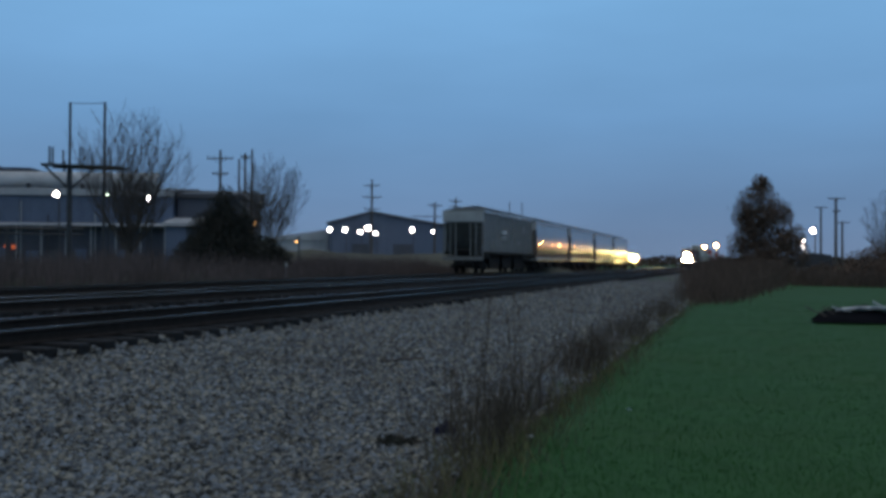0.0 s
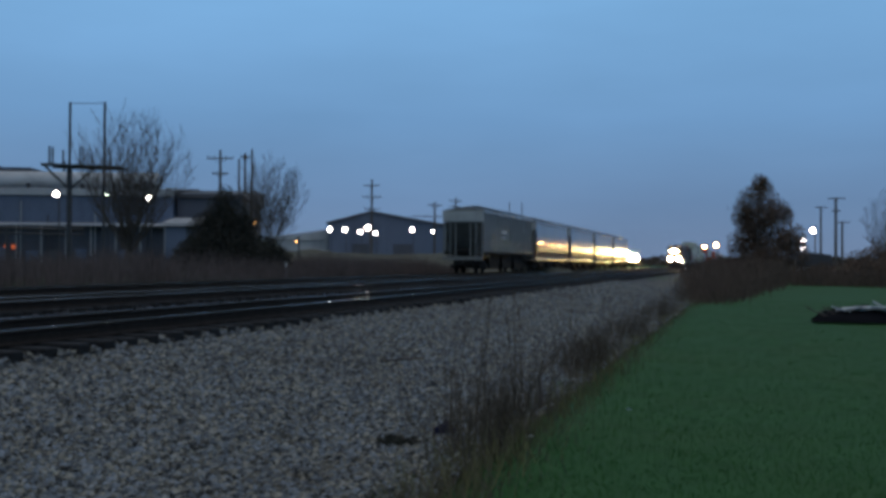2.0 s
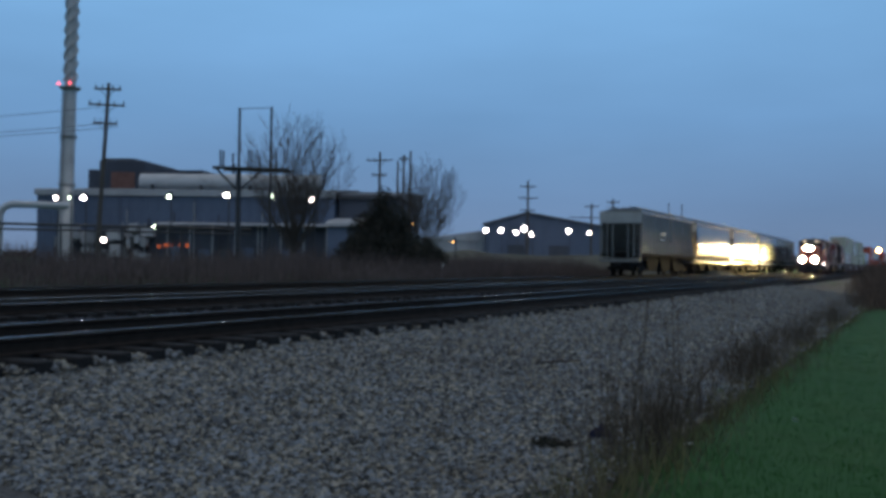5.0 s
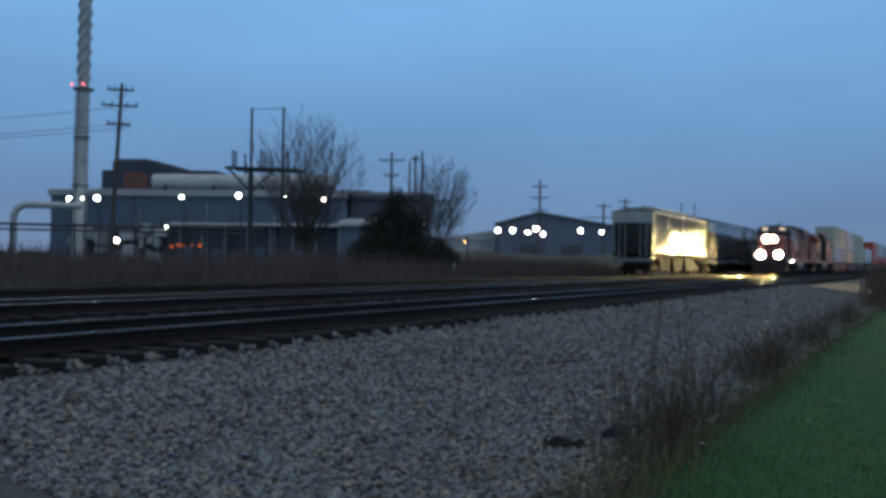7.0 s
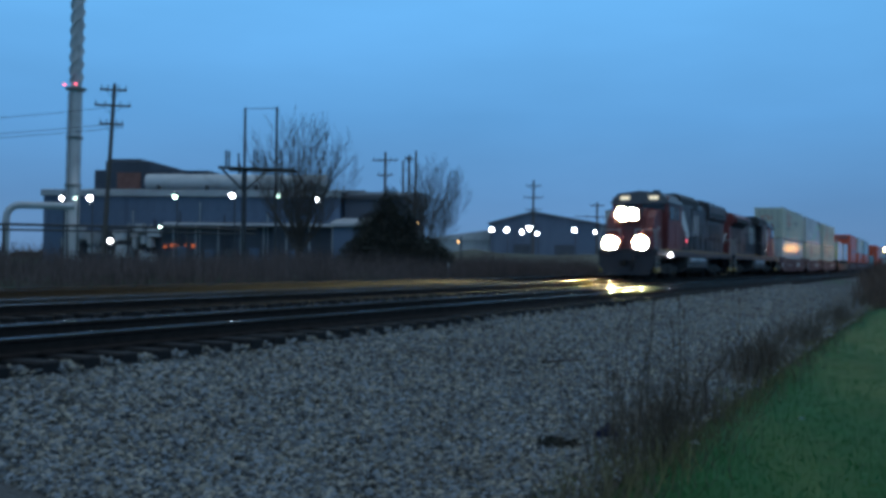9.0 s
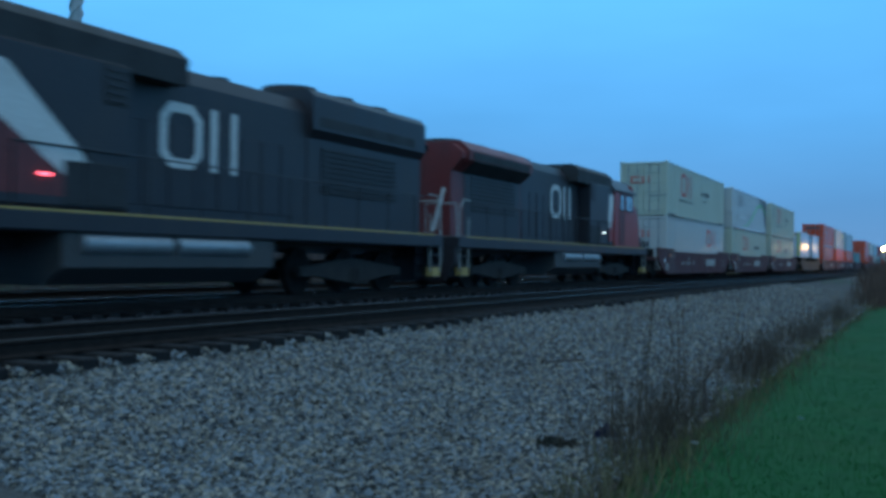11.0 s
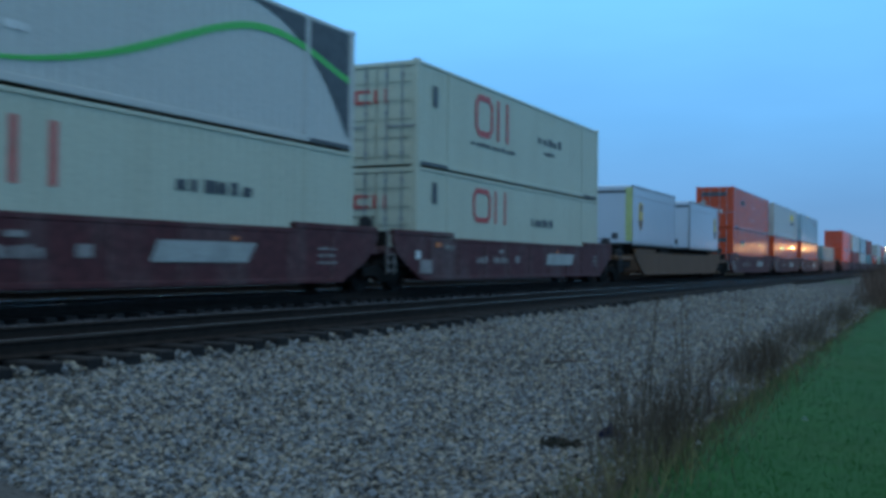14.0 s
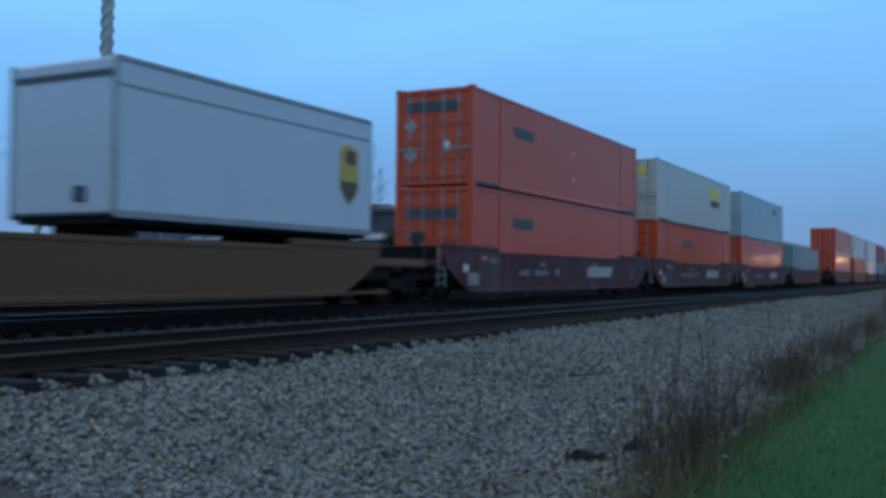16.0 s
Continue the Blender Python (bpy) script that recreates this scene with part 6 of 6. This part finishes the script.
def pipe_bridge():
    x, y = spot(-0.75, 0.66, 104)
    root = thing("pipe_bridge", "pale arched duct and pipe rack beside the chimney", "pipework", pose(x, y, 0.7, 0, 0, 45))
    pts = [(-1.6, 0, 0), (-1.6, 0, 4.6)] + [(-1.6 + 1.2 * (1 - math.cos(a)), 0, 4.6 + 1.2 * math.sin(a)) for a in (0.4, 0.8, 1.2, 1.57)] + [(4.5, 0, 5.8)]
    part("duct", Build().pipe(pts, 0.34, 12), M["chimney"], root, smooth=True)
    part("pipe", Build().tube((-14, -1, 3.9), (22, -1, 3.9), 0.13, n=8).tube((-14, -1, 3.4), (22, -1, 3.4), 0.1, n=8), M["dark_steel"], root)
    for k in range(7):
        part("rack_post", Build().box(-13 + k * 5.6, -1.15, 0, -12.8 + k * 5.6, -0.85, 3.9), M["dark_steel"], root)
    part("tank", Build().tube((-6, 3, 0), (-6, 3, 3.2), 1.7, n=18), M["brick"], root, "dull reddish tank")
    part("pump_house", Build().box(-14, 4, 0, -9, 8, 3.4, 0.05), M["brick"], root, "dull reddish pump house")
    return root


pipe_bridge()


def gantry():
    """Two tall posts joined by a wire, and a raised platform with short posts."""
    x, y = spot(-0.605, 0.796, 88)
    root = thing("steel_gantry", "dark steel gantry with two tall posts and a raised platform", "gantry", pose(x, y, 0.7, 0, 0, 37))
    for px, h in ((0, 13.9), (2.7, 14.1)):
        part("mast", Build().tube((px, 0, -0.2), (px, 0, h), 0.14, 0.10, n=8), M["dark_steel"], root)
    part("stay_wire", Build().tube((0, 0, 13.8), (2.7, 0, 14.0), 0.03, n=5), M["dark_steel"], root)
    deck = part("platform", Build().box(-2.2, -0.8, 8.62, 4.2, 0.8, 8.75, 0.02).box(-1.3, -0.2, 8.42, 4.6, 0.2, 8.62), M["dark_steel"], root)
    for px, h in ((-1.55, 1.5), (-1.3, 1.45), (-0.5, 1.25), (0.8, 1.55), (1.05, 1.5), (1.75, 1.1), (3.2, 1.4)):
        part("short_post", Build().tube((px, 0, 8.7), (px, 0, 8.7 + h), 0.08, n=8), M["dark_steel"], deck)
    part("brace", Build().tube((-1.9, 0, 8.6), (-0.1, 0, 6.8), 0.1, n=6).tube((2.0, 0, 8.6), (0.1, 0, 6.8), 0.1, n=6).tube((0, 0, -0.2), (0, 0, 8.6), 0.22, n=10), M["dark_steel"], root)
    return root


gantry()


def warehouse():
    x0, y0 = spot(-0.395, 0.918, 205)
    x1, y1 = spot(-0.287, 0.958, 205)
    w = math.hypot(x1 - x0, y1 - y0)
    root = thing("warehouse", "long low gabled grey-blue metal warehouse", "building", pose(x0, y0, 0.8, 0, 0, math.degrees(math.atan2(y1 - y0, x1 - x0))))
    b = Build().prism([(0, -0.5), (w, -0.5), (w, 8.3), (w * 0.36, 10.9), (0, 8.6)], 0, 40)
    wall = part("wall", b, M["wall_blue"], root)
    part("wall_ribs", ribbed_wall(Build(), 0.3, w - 0.2, 0, 0, 7.9, 1.4, 0.06), M["wall_blue"], wall)
    part("roof", Build().prism([(-0.5, 8.55), (w * 0.36, 10.95), (w + 0.5, 8.25), (w + 0.5, 8.55), (w * 0.36, 11.25), (-0.5, 8.85)][::-1], -0.6, 40.5), M["roof_dark"], root)
    for f0, f1 in ((0.55, 0.72), (0.2, 0.34)):
        part("door", Build().box(w * f0, -0.15, 0, w * f1, 0.05, 4.5, 0.02), M["wall_dark"], wall)
    annex = part("annex", Build().box(-16, 6, -0.5, -0.6, 30, 5.4).prism([(-16.3, 5.3), (-0.5, 5.3), (-0.5, 7.6)], 5.6, 30.4), M["wall_light"], root, "pale lean-to annex")
    return root


warehouse()

WORKS_LAMPS = [  # direction, height slope, distance, globe radius, kind
    (-0.729, 0.684, 0.0549, 108, 0.24, "lamp"), (-0.721, 0.693, 0.0553, 108, 0.13, "lamp_green"), (-0.712, 0.702, 0.0558, 107, 0.31, "lamp"),
    (-0.699, 0.715, 0.0164, 95, 0.24, "lamp"), (-0.656, 0.755, 0.0594, 103, 0.24, "lamp_green"), (-0.614, 0.789, 0.0622, 100, 0.30, "lamp"),
    (-0.579, 0.816, 0.0623, 100, 0.14, "lamp_green"), (-0.547, 0.837, 0.0598, 100, 0.30, "lamp")]
FAR_LAMPS = [
    (-0.3945, 0.919, 0.0325, 190, 0.46, "lamp"), (-0.3808, 0.9247, 0.0325, 190, 0.48, "lamp"), (-0.3667, 0.9303, 0.0305, 190, 0.42, "lamp"),
    (-0.3595, 0.9331, 0.0345, 190, 0.54, "lamp"), (-0.3525, 0.9358, 0.0290, 190, 0.36, "lamp"), (-0.318, 0.9481, 0.0330, 190, 0.44, "lamp"),
    (-0.2985, 0.9544, 0.0312, 190, 0.34, "lamp"),
    (0.0600, 0.998, 0.0323, 120, 0.34, "lamp"), (0.0512, 0.9987, 0.0232, 119, 0.31, "lamp"), (0.0515, 0.9987, 0.0154, 119, 0.31, "lamp"),
    (-0.4606, 0.8876, 0.0379, 100, 0.10, "lamp_amber"), (-0.4243, 0.9055, 0.0203, 100, 0.10, "lamp_amber"), (-0.6660, 0.7459, 0.0303, 100, 0.14, "lamp_green"),
    (-0.0275, 0.9996, 0.0186, 158, 0.30, "lamp_warm"), (-0.0380, 0.9993, 0.0165, 164, 0.26, "lamp_warm")]
WORDS = dict(lamp="white", lamp_green="greenish", lamp_warm="warm orange", lamp_amber="small amber")
for dx, dy, slope, d, r, kind in WORKS_LAMPS + FAR_LAMPS:
    x, y = spot(dx, dy, d)
    lamp_post(x, y, 1.55 + slope * d, r * 0.8, M[kind], "lit " + WORDS[kind] + " yard lamp on a slim pole")

# ---- utility poles: direction, distance, top slope ----
NEAR_POLES = [((-0.7035, 0.7107), 76, 0.1647, ((0.965, 1.0), (0.88, 1.35), (0.78, 0.9)), 3.0, 0.19), ((-0.490, 0.872), 118, 0.1085, ((0.93, 1.5), (0.80, 0.9)), 0, 0.2),
         ((-0.474, 0.880), 110, 0.1004, (), 0, 0.15), ((-0.469, 0.883), 112, 0.1062, ((0.96, 0.5),), 0, 0.17), ((-0.463, 0.886), 108, 0.1103, (), 0, 0.16)]
FAR_POLES = [
         ((-0.356, 0.934), 170, 0.0824, ((0.93, 1.3), (0.80, 1.6), (0.66, 1.3)), 0, 0.24), ((-0.297, 0.955), 185, 0.0604, ((0.95, 1.3), (0.78, 4.0)), 0, 0.24),
         ((-0.277, 0.961), 190, 0.0650, ((0.95, 1.2),), 0, 0.24), ((0.080, 0.997), 185, 0.0626, ((0.985, 1.5), (0.82, 0.7)), 0, 0.30),
         ((0.067, 0.998), 240, 0.0545, ((0.985, 1.5),), 0, 0.28), ((0.0855, 0.996), 200, 0.0405, ((0.98, 1.3),), 0, 0.26), ((-0.213, 0.977), 240, 0.0600, (), 0, 0.17), ((-0.225, 0.974), 250, 0.0610, (), 0, 0.17)]
for (dx, dy), d, slope, arms, lean, r in NEAR_POLES + FAR_POLES:
    x, y = spot(dx, dy, d)
    utility_pole(x, y, slope * d + 1.55 - ground_height(x, y), "weathered wooden utility pole" + (" with crossarms" if arms else ""), arms, lean, r)


def wires():
    """Sagging power lines from the tall pole."""
    x0, y0 = spot(-0.6975, 0.7165, 76)
    for k, z in enumerate((12.4, 11.2, 10.9)):
        pts = []
        for i in range(13):
            f = i / 12
            pts.append((x0 - 60 * f + (k - 1) * 0.9, y0 - 6 * f, z + 2.0 * f - 5 * f * (1 - f)))
        tagged(part("power_line", Build().pipe(pts, 0.025, 4), M["dark_steel"]), "thin sagging dark power line", "cable", "power lines")


wires()


def earth_mound():
    """A low weedy bank before the far warehouse."""
    V, F, n = [], [], 40
    for j in range(n + 1):
        for i in range(n + 1):
            a, d = 0.50 - 0.34 * i / n, 96 + 34 * j / n
            x, y = -d * math.sin(a), d * math.cos(a)
            h = 2.6 * math.sin(math.pi * j / n) ** 0.7 * min(1, 3 * math.sin(math.pi * i / n)) * (0.8 + 0.4 * noise.noise((x * 0.12, y * 0.12, 2)))
            V.append((x, y, 0.35 + h + 0.12 * noise.noise((x, y, 0))))
    for j in range(n):
        for i in range(n):
            k = j * (n + 1) + i
            F.append((k, k + 1, k + n + 2, k + n + 1))
    tagged(part("earth_mound", Build().add(V, F), M["mound"], smooth=True), "low brown weedy earth bank before the warehouse", "earth bank", kind="structure")


earth_mound()

# ---- right-hand distance ----
for i, (x, y, s) in enumerate([(9, 84, 1.1), (13, 82, 1.3), (17, 86, 1.6), (6.5, 92, 0.9), (12.5, 96, 1.9), (21, 90, 1.5)]):
    leafy_tree("bare_bush", (x, y), [(0, 0, 1.0 * s, 1.6 * s, 1.0 * s), (1.3 * s, 0, 0.8 * s, 1.2 * s, 0.9 * s), (-1.2 * s, 0.3, 0.8 * s, 1.2 * s, 0.8 * s)],
               0.11, 330, M["russet"], "dark leafless bush at the back of the lawn", "bush", 40 + i, 0.08, 2.2 * s)
bare_tree((13.4, 110.0), 8.0, 2.6, "bare tree behind the bushes", 51, 0.16, 16, 0.25)


def hedge_place(rng):
    y = rng.uniform(76, 104)
    return 3.5 + (y * 0.32) * rng.random(), y, rng.uniform(0.6, 1.1)


stalks("hedge_brush", 9000, hedge_place, 1.5, M["brush"], "dark rough brush along the back of the lawn", 17, thick=0.025, lean=0.6, branch=0.6, category="brush")


def shed():
    x, y = spot(0.0585, 0.998, 112)
    root = thing("low_shed", "small low pale-walled shed with a dark roof", "shed", pose(x, y, 0.0))
    part("wall", Build().box(-1.6, 0, 0, 2.0, 3, 1.35, 0.02), M["wall_light"], root)
    part("roof", Build().prism([(-1.8, 1.3), (2.2, 1.3), (2.0, 2.6), (-0.6, 2.9)], -0.2, 3.2), M["roof_dark"], root)


shed()


def far_woods():
    """A low uneven line of distant trees all along the horizon."""
    rng = random.Random(77)
    V, F = [], []
    for _ in range(5200):
        a = rng.uniform(-0.45, 1.15)
        d = rng.uniform(420, 620)
        h = (3 + 2.5 * noise.noise((a * 9, 0, 3))) * rng.random() ** 0.6
        x, y, z = -d * math.sin(a), d * math.cos(a), 0.5 + h
        s = rng.uniform(0.7, 1.8)
        b = rng.uniform(0, 3.14)
        k = len(V)
        V.extend([(x - s * math.cos(b), y - s * math.sin(b), z - s), (x + s * math.cos(b), y + s * math.sin(b), z - s * 0.6), (x + s * 0.3, y, z + s), (x - s * 0.6, y + s * 0.4, z + s * 0.7)])
        F.append((k, k + 1, k + 2, k + 3))
    me = bpy.data.meshes.new("far_woods")
    me.from_pydata(V, [], F)
    me.materials.append(M["russet"])
    tagged(new("far_woods", me), "low dark line of distant woods", "trees", kind="stuff")


far_woods()


# ---- small things ----
def junk_pile():
    root = thing("debris_pile", "dark heap of tarpaulin, branches and pale boards on the lawn", "debris pile", pose(3.35, 29.5, 0.0))
    rng = random.Random(9)
    V, F = [], []
    n = 22
    for j in range(n + 1):
        for i in range(n + 1):
            x, y = -1.6 + 4.4 * i / n, -0.9 + 1.8 * j / n
            e = max(0.0, 1 - ((x - 0.6) / 2.2) ** 2) * max(0.0, 1 - (y / 0.9) ** 2)
            V.append((x, y, 0.02 + 0.42 * e ** 0.6 * (1 + 0.6 * noise.noise((x * 2, y * 2, 1)))))
    for j in range(n):
        for i in range(n):
            k = j * (n + 1) + i
            F.append((k, k + 1, k + n + 2, k + n + 1))
    part("tarpaulin", Build().add(V, F), M["tarp"], root, "crumpled black tarpaulin", smooth=True)
    for k in range(9):
        x = -0.9 + 0.2 * k
        ob = part("board", Build().box(-0.3 - 0.03 * k, -0.08, -0.012, 0.34, 0.08, 0.012, 0.004), M["plank"], root)
        ob.matrix_basis = pose(x, -0.45 - 0.03 * k, 0.36 + 0.02 * (k % 3), rng.uniform(-45, 20), rng.uniform(-8, 30), rng.uniform(-75, 40))
    for k in range(14):
        x = rng.uniform(-1.7, 1.8)
        part("branch", Build().pipe([(x, -0.7, 0.08), (x + rng.uniform(-0.6, 0.2), -0.5, 0.3), (x + rng.uniform(-0.9, 0.3), -0.2, 0.42)], 0.015, 5), M["bark"], root)
    return root


junk_pile()


def litter(x, y, s, label, material):
    V = [(-s, 0, 0.02), (0, -s * 0.5, 0.05), (s, 0.2 * s, 0.02), (0.2 * s, s * 0.7, s * 0.9), (-0.5 * s, s * 0.5, s * 0.6)]
    b = Build().add(V, [(0, 1, 4), (1, 3, 4), (1, 2, 3), (0, 4, 3), (2, 0, 3), (0, 2, 1)])
    ob = part("litter", b, material)
    ob.matrix_basis = pose(x, y, ground_height(x, y) + 0.01)
    tagged(ob, label, "litter")


litter(-1.79, 8.55, 0.05, "small scrap of white paper at the lawn edge", M["litter"])
litter(-1.15, 10.5, 0.035, "small pale scrap on the lawn", M["litter"])
litter(-4.4, 10.29, 0.035, "pale scrap lying on the ballast", M["litter"])


def dead_sapling():
    x, y = -2.04, 10.28
    root = thing("dead_stump", "dark broken weed stump with a leaning branch", "plant", pose(x, y, ground_height(x, y)))
    part("stem", Build().tube((0, 0, -0.05), (0.01, 0, 0.2), 0.03, 0.024, n=7).pipe([(0.01, 0, 0.19), (-0.01, 0.02, 0.38), (0.06, 0.08, 0.48)], 0.019, 6).pipe([(0.05, 0.07, 0.46), (0.13, 0.12, 0.56), (0.22, 0.16, 0.70)], 0.011, 5), M["bark"], root)


dead_sapling()


def tall_stalk(x, y, h, seed):
    """One tall dead stalk with a few bare side shoots and a withered head."""
    rng = random.Random(seed)
    root = thing("dead_stalk", "tall thin dead weed stalk standing in the ballast", "weed", pose(x, y, ground_height(x, y)), "tall dead stalks")
    tip = Vector((rng.uniform(-0.1, 0.1), rng.uniform(-0.1, 0.1), h))
    stem = part("stem", Build().tube((0, 0, -0.03), tip, 0.008, 0.004, n=6), M["weed_red"], root)
    for k in range(2, 7):
        a, e, p = rng.uniform(0, 6.28), h * rng.uniform(0.12, 0.22), tip * (k / 7)
        part("shoot", Build().tube(p, p + Vector((0.5 * e * math.cos(a), 0.5 * e * math.sin(a), e)), 0.004, 0.002, n=5), M["weed_red"], stem)
    leafy(root, "seed_head", [(tip.x, tip.y, h - 0.03, 0.035, 0.09)], 22000, 0.012, M["weed_red"], seed)


for k, (x, y, h) in enumerate([(-2.52, 9.76, 1.2), (-2.77, 12.37, 1.15), (-2.62, 11.6, 0.9), (-2.9, 13.3, 0.95), (-2.4, 9.0, 0.75), (-2.7, 16.2, 1.0), (-2.45, 8.4, 0.6)]):
    tall_stalk(x, y, h, 70 + k)


def leaf_clump():
    """A low dark clump of wet leaves and twigs caught on the ballast."""
    x, y = -2.81, 7.9
    root = thing("leaf_clump", "dark wet clump of leaves and twigs on the ballast", "debris", pose(x, y, ground_height(x, y)))
    leafy(root, "leaves", [(0, 0, 0.05, 0.14, 0.06), (0.13, 0.02, 0.04, 0.1, 0.05)], 16000, 0.022, M["evergreen"], 61)
    part("twig", Build().pipe([(-0.2, 0, 0.03), (0.0, 0.05, 0.1), (0.25, 0.0, 0.05)], 0.006, 5), M["bark"], root)


leaf_clump()


def fallen_stick(pts, radius, label):
    """A crooked dead stick lying on the stones."""
    x, y = pts[0]
    root = thing("fallen_stick", label, "stick", pose(x, y, ground_height(x, y)))
    path = [(a - x, b - y, ground_height(a, b) - ground_height(x, y) + 0.07) for a, b in pts]
    part("stem", Build().pipe(path, radius, 6), M["bark"], root)
    part("side_twig", Build().pipe([path[1], (path[1][0] + 0.12, path[1][1] + 0.2, path[1][2] + 0.04)], radius * 0.6, 5), M["bark"], root)


fallen_stick([(-4.62, 12.5), (-4.5, 12.75), (-4.47, 13.05), (-4.3, 13.4)], 0.013, "crooked dead stick lying on the ballast")


def dark_rag():
    x, y = -2.53, 8.47
    root = thing("dark_rag", "crumpled dark blue rag caught in the weeds", "rag", pose(x, y, ground_height(x, y) + 0.03))
    V, F, n = [], [], 10
    for j in range(n + 1):
        for i in range(n + 1):
            a, b = -0.1 + 0.2 * i / n, -0.09 + 0.18 * j / n
            e = max(0.0, 1 - (a / 0.1) ** 2) * max(0.0, 1 - (b / 0.09) ** 2)
            V.append((a, b, 0.14 * e ** 0.5 * (0.7 + 0.7 * noise.noise((a * 22, b * 22, 3.0)))))
    for j in range(n):
        for i in range(n):
            k = j * (n + 1) + i
            F.append((k, k + 1, k + n + 2, k + n + 1))
    part("cloth", Build().add(V, F), M["rag"], root, smooth=True)


dark_rag()


def small_post(x, y, h, label):
    root = thing("marker_post", label, "post", pose(x, y, ground_height(x, y)))
    part("post", Build().tube((0, 0, -0.1), (0, 0, h), 0.04, n=8), M["steel"], root)
    part("cap", Build().box(-0.08, -0.02, h - 0.3, 0.08, 0.02, h, 0.01), M["mark_white"], root)


small_post(*spot(-0.433, 0.901, 66), 1.0, "short pale marker post in the weeds")

# ---- track details last ----
track(TRACKS[0], "near main track of worn steel rails on dark timber ties", 130)
track(TRACKS[1], "middle track carrying the freight train", 60, 8.0, "train_rail")
track(TRACKS[2], "siding track with parked hopper cars", 40, 12.0)


def motions():
    """The train runs along its track at an even speed, and its wheels roll."""
    for ob, y, r, way in WHEELS:
        walk(ob, [(k / FPS, pose(0, y, r, math.degrees(way * SPEED * k / FPS / r), 0, 0)) for k in range(16 * FPS + 1)])
    for ob, at, z, x, turned in MOVING:
        rows = []
        for t in (0, 4, 8, 12, 16):
            y = START - SPEED * t + at
            rows.append((t, pose(TRAIN_X + x, y, RAIL + z, 0, 0, 180 if turned else 0)))
        walk(ob, rows)


motions()
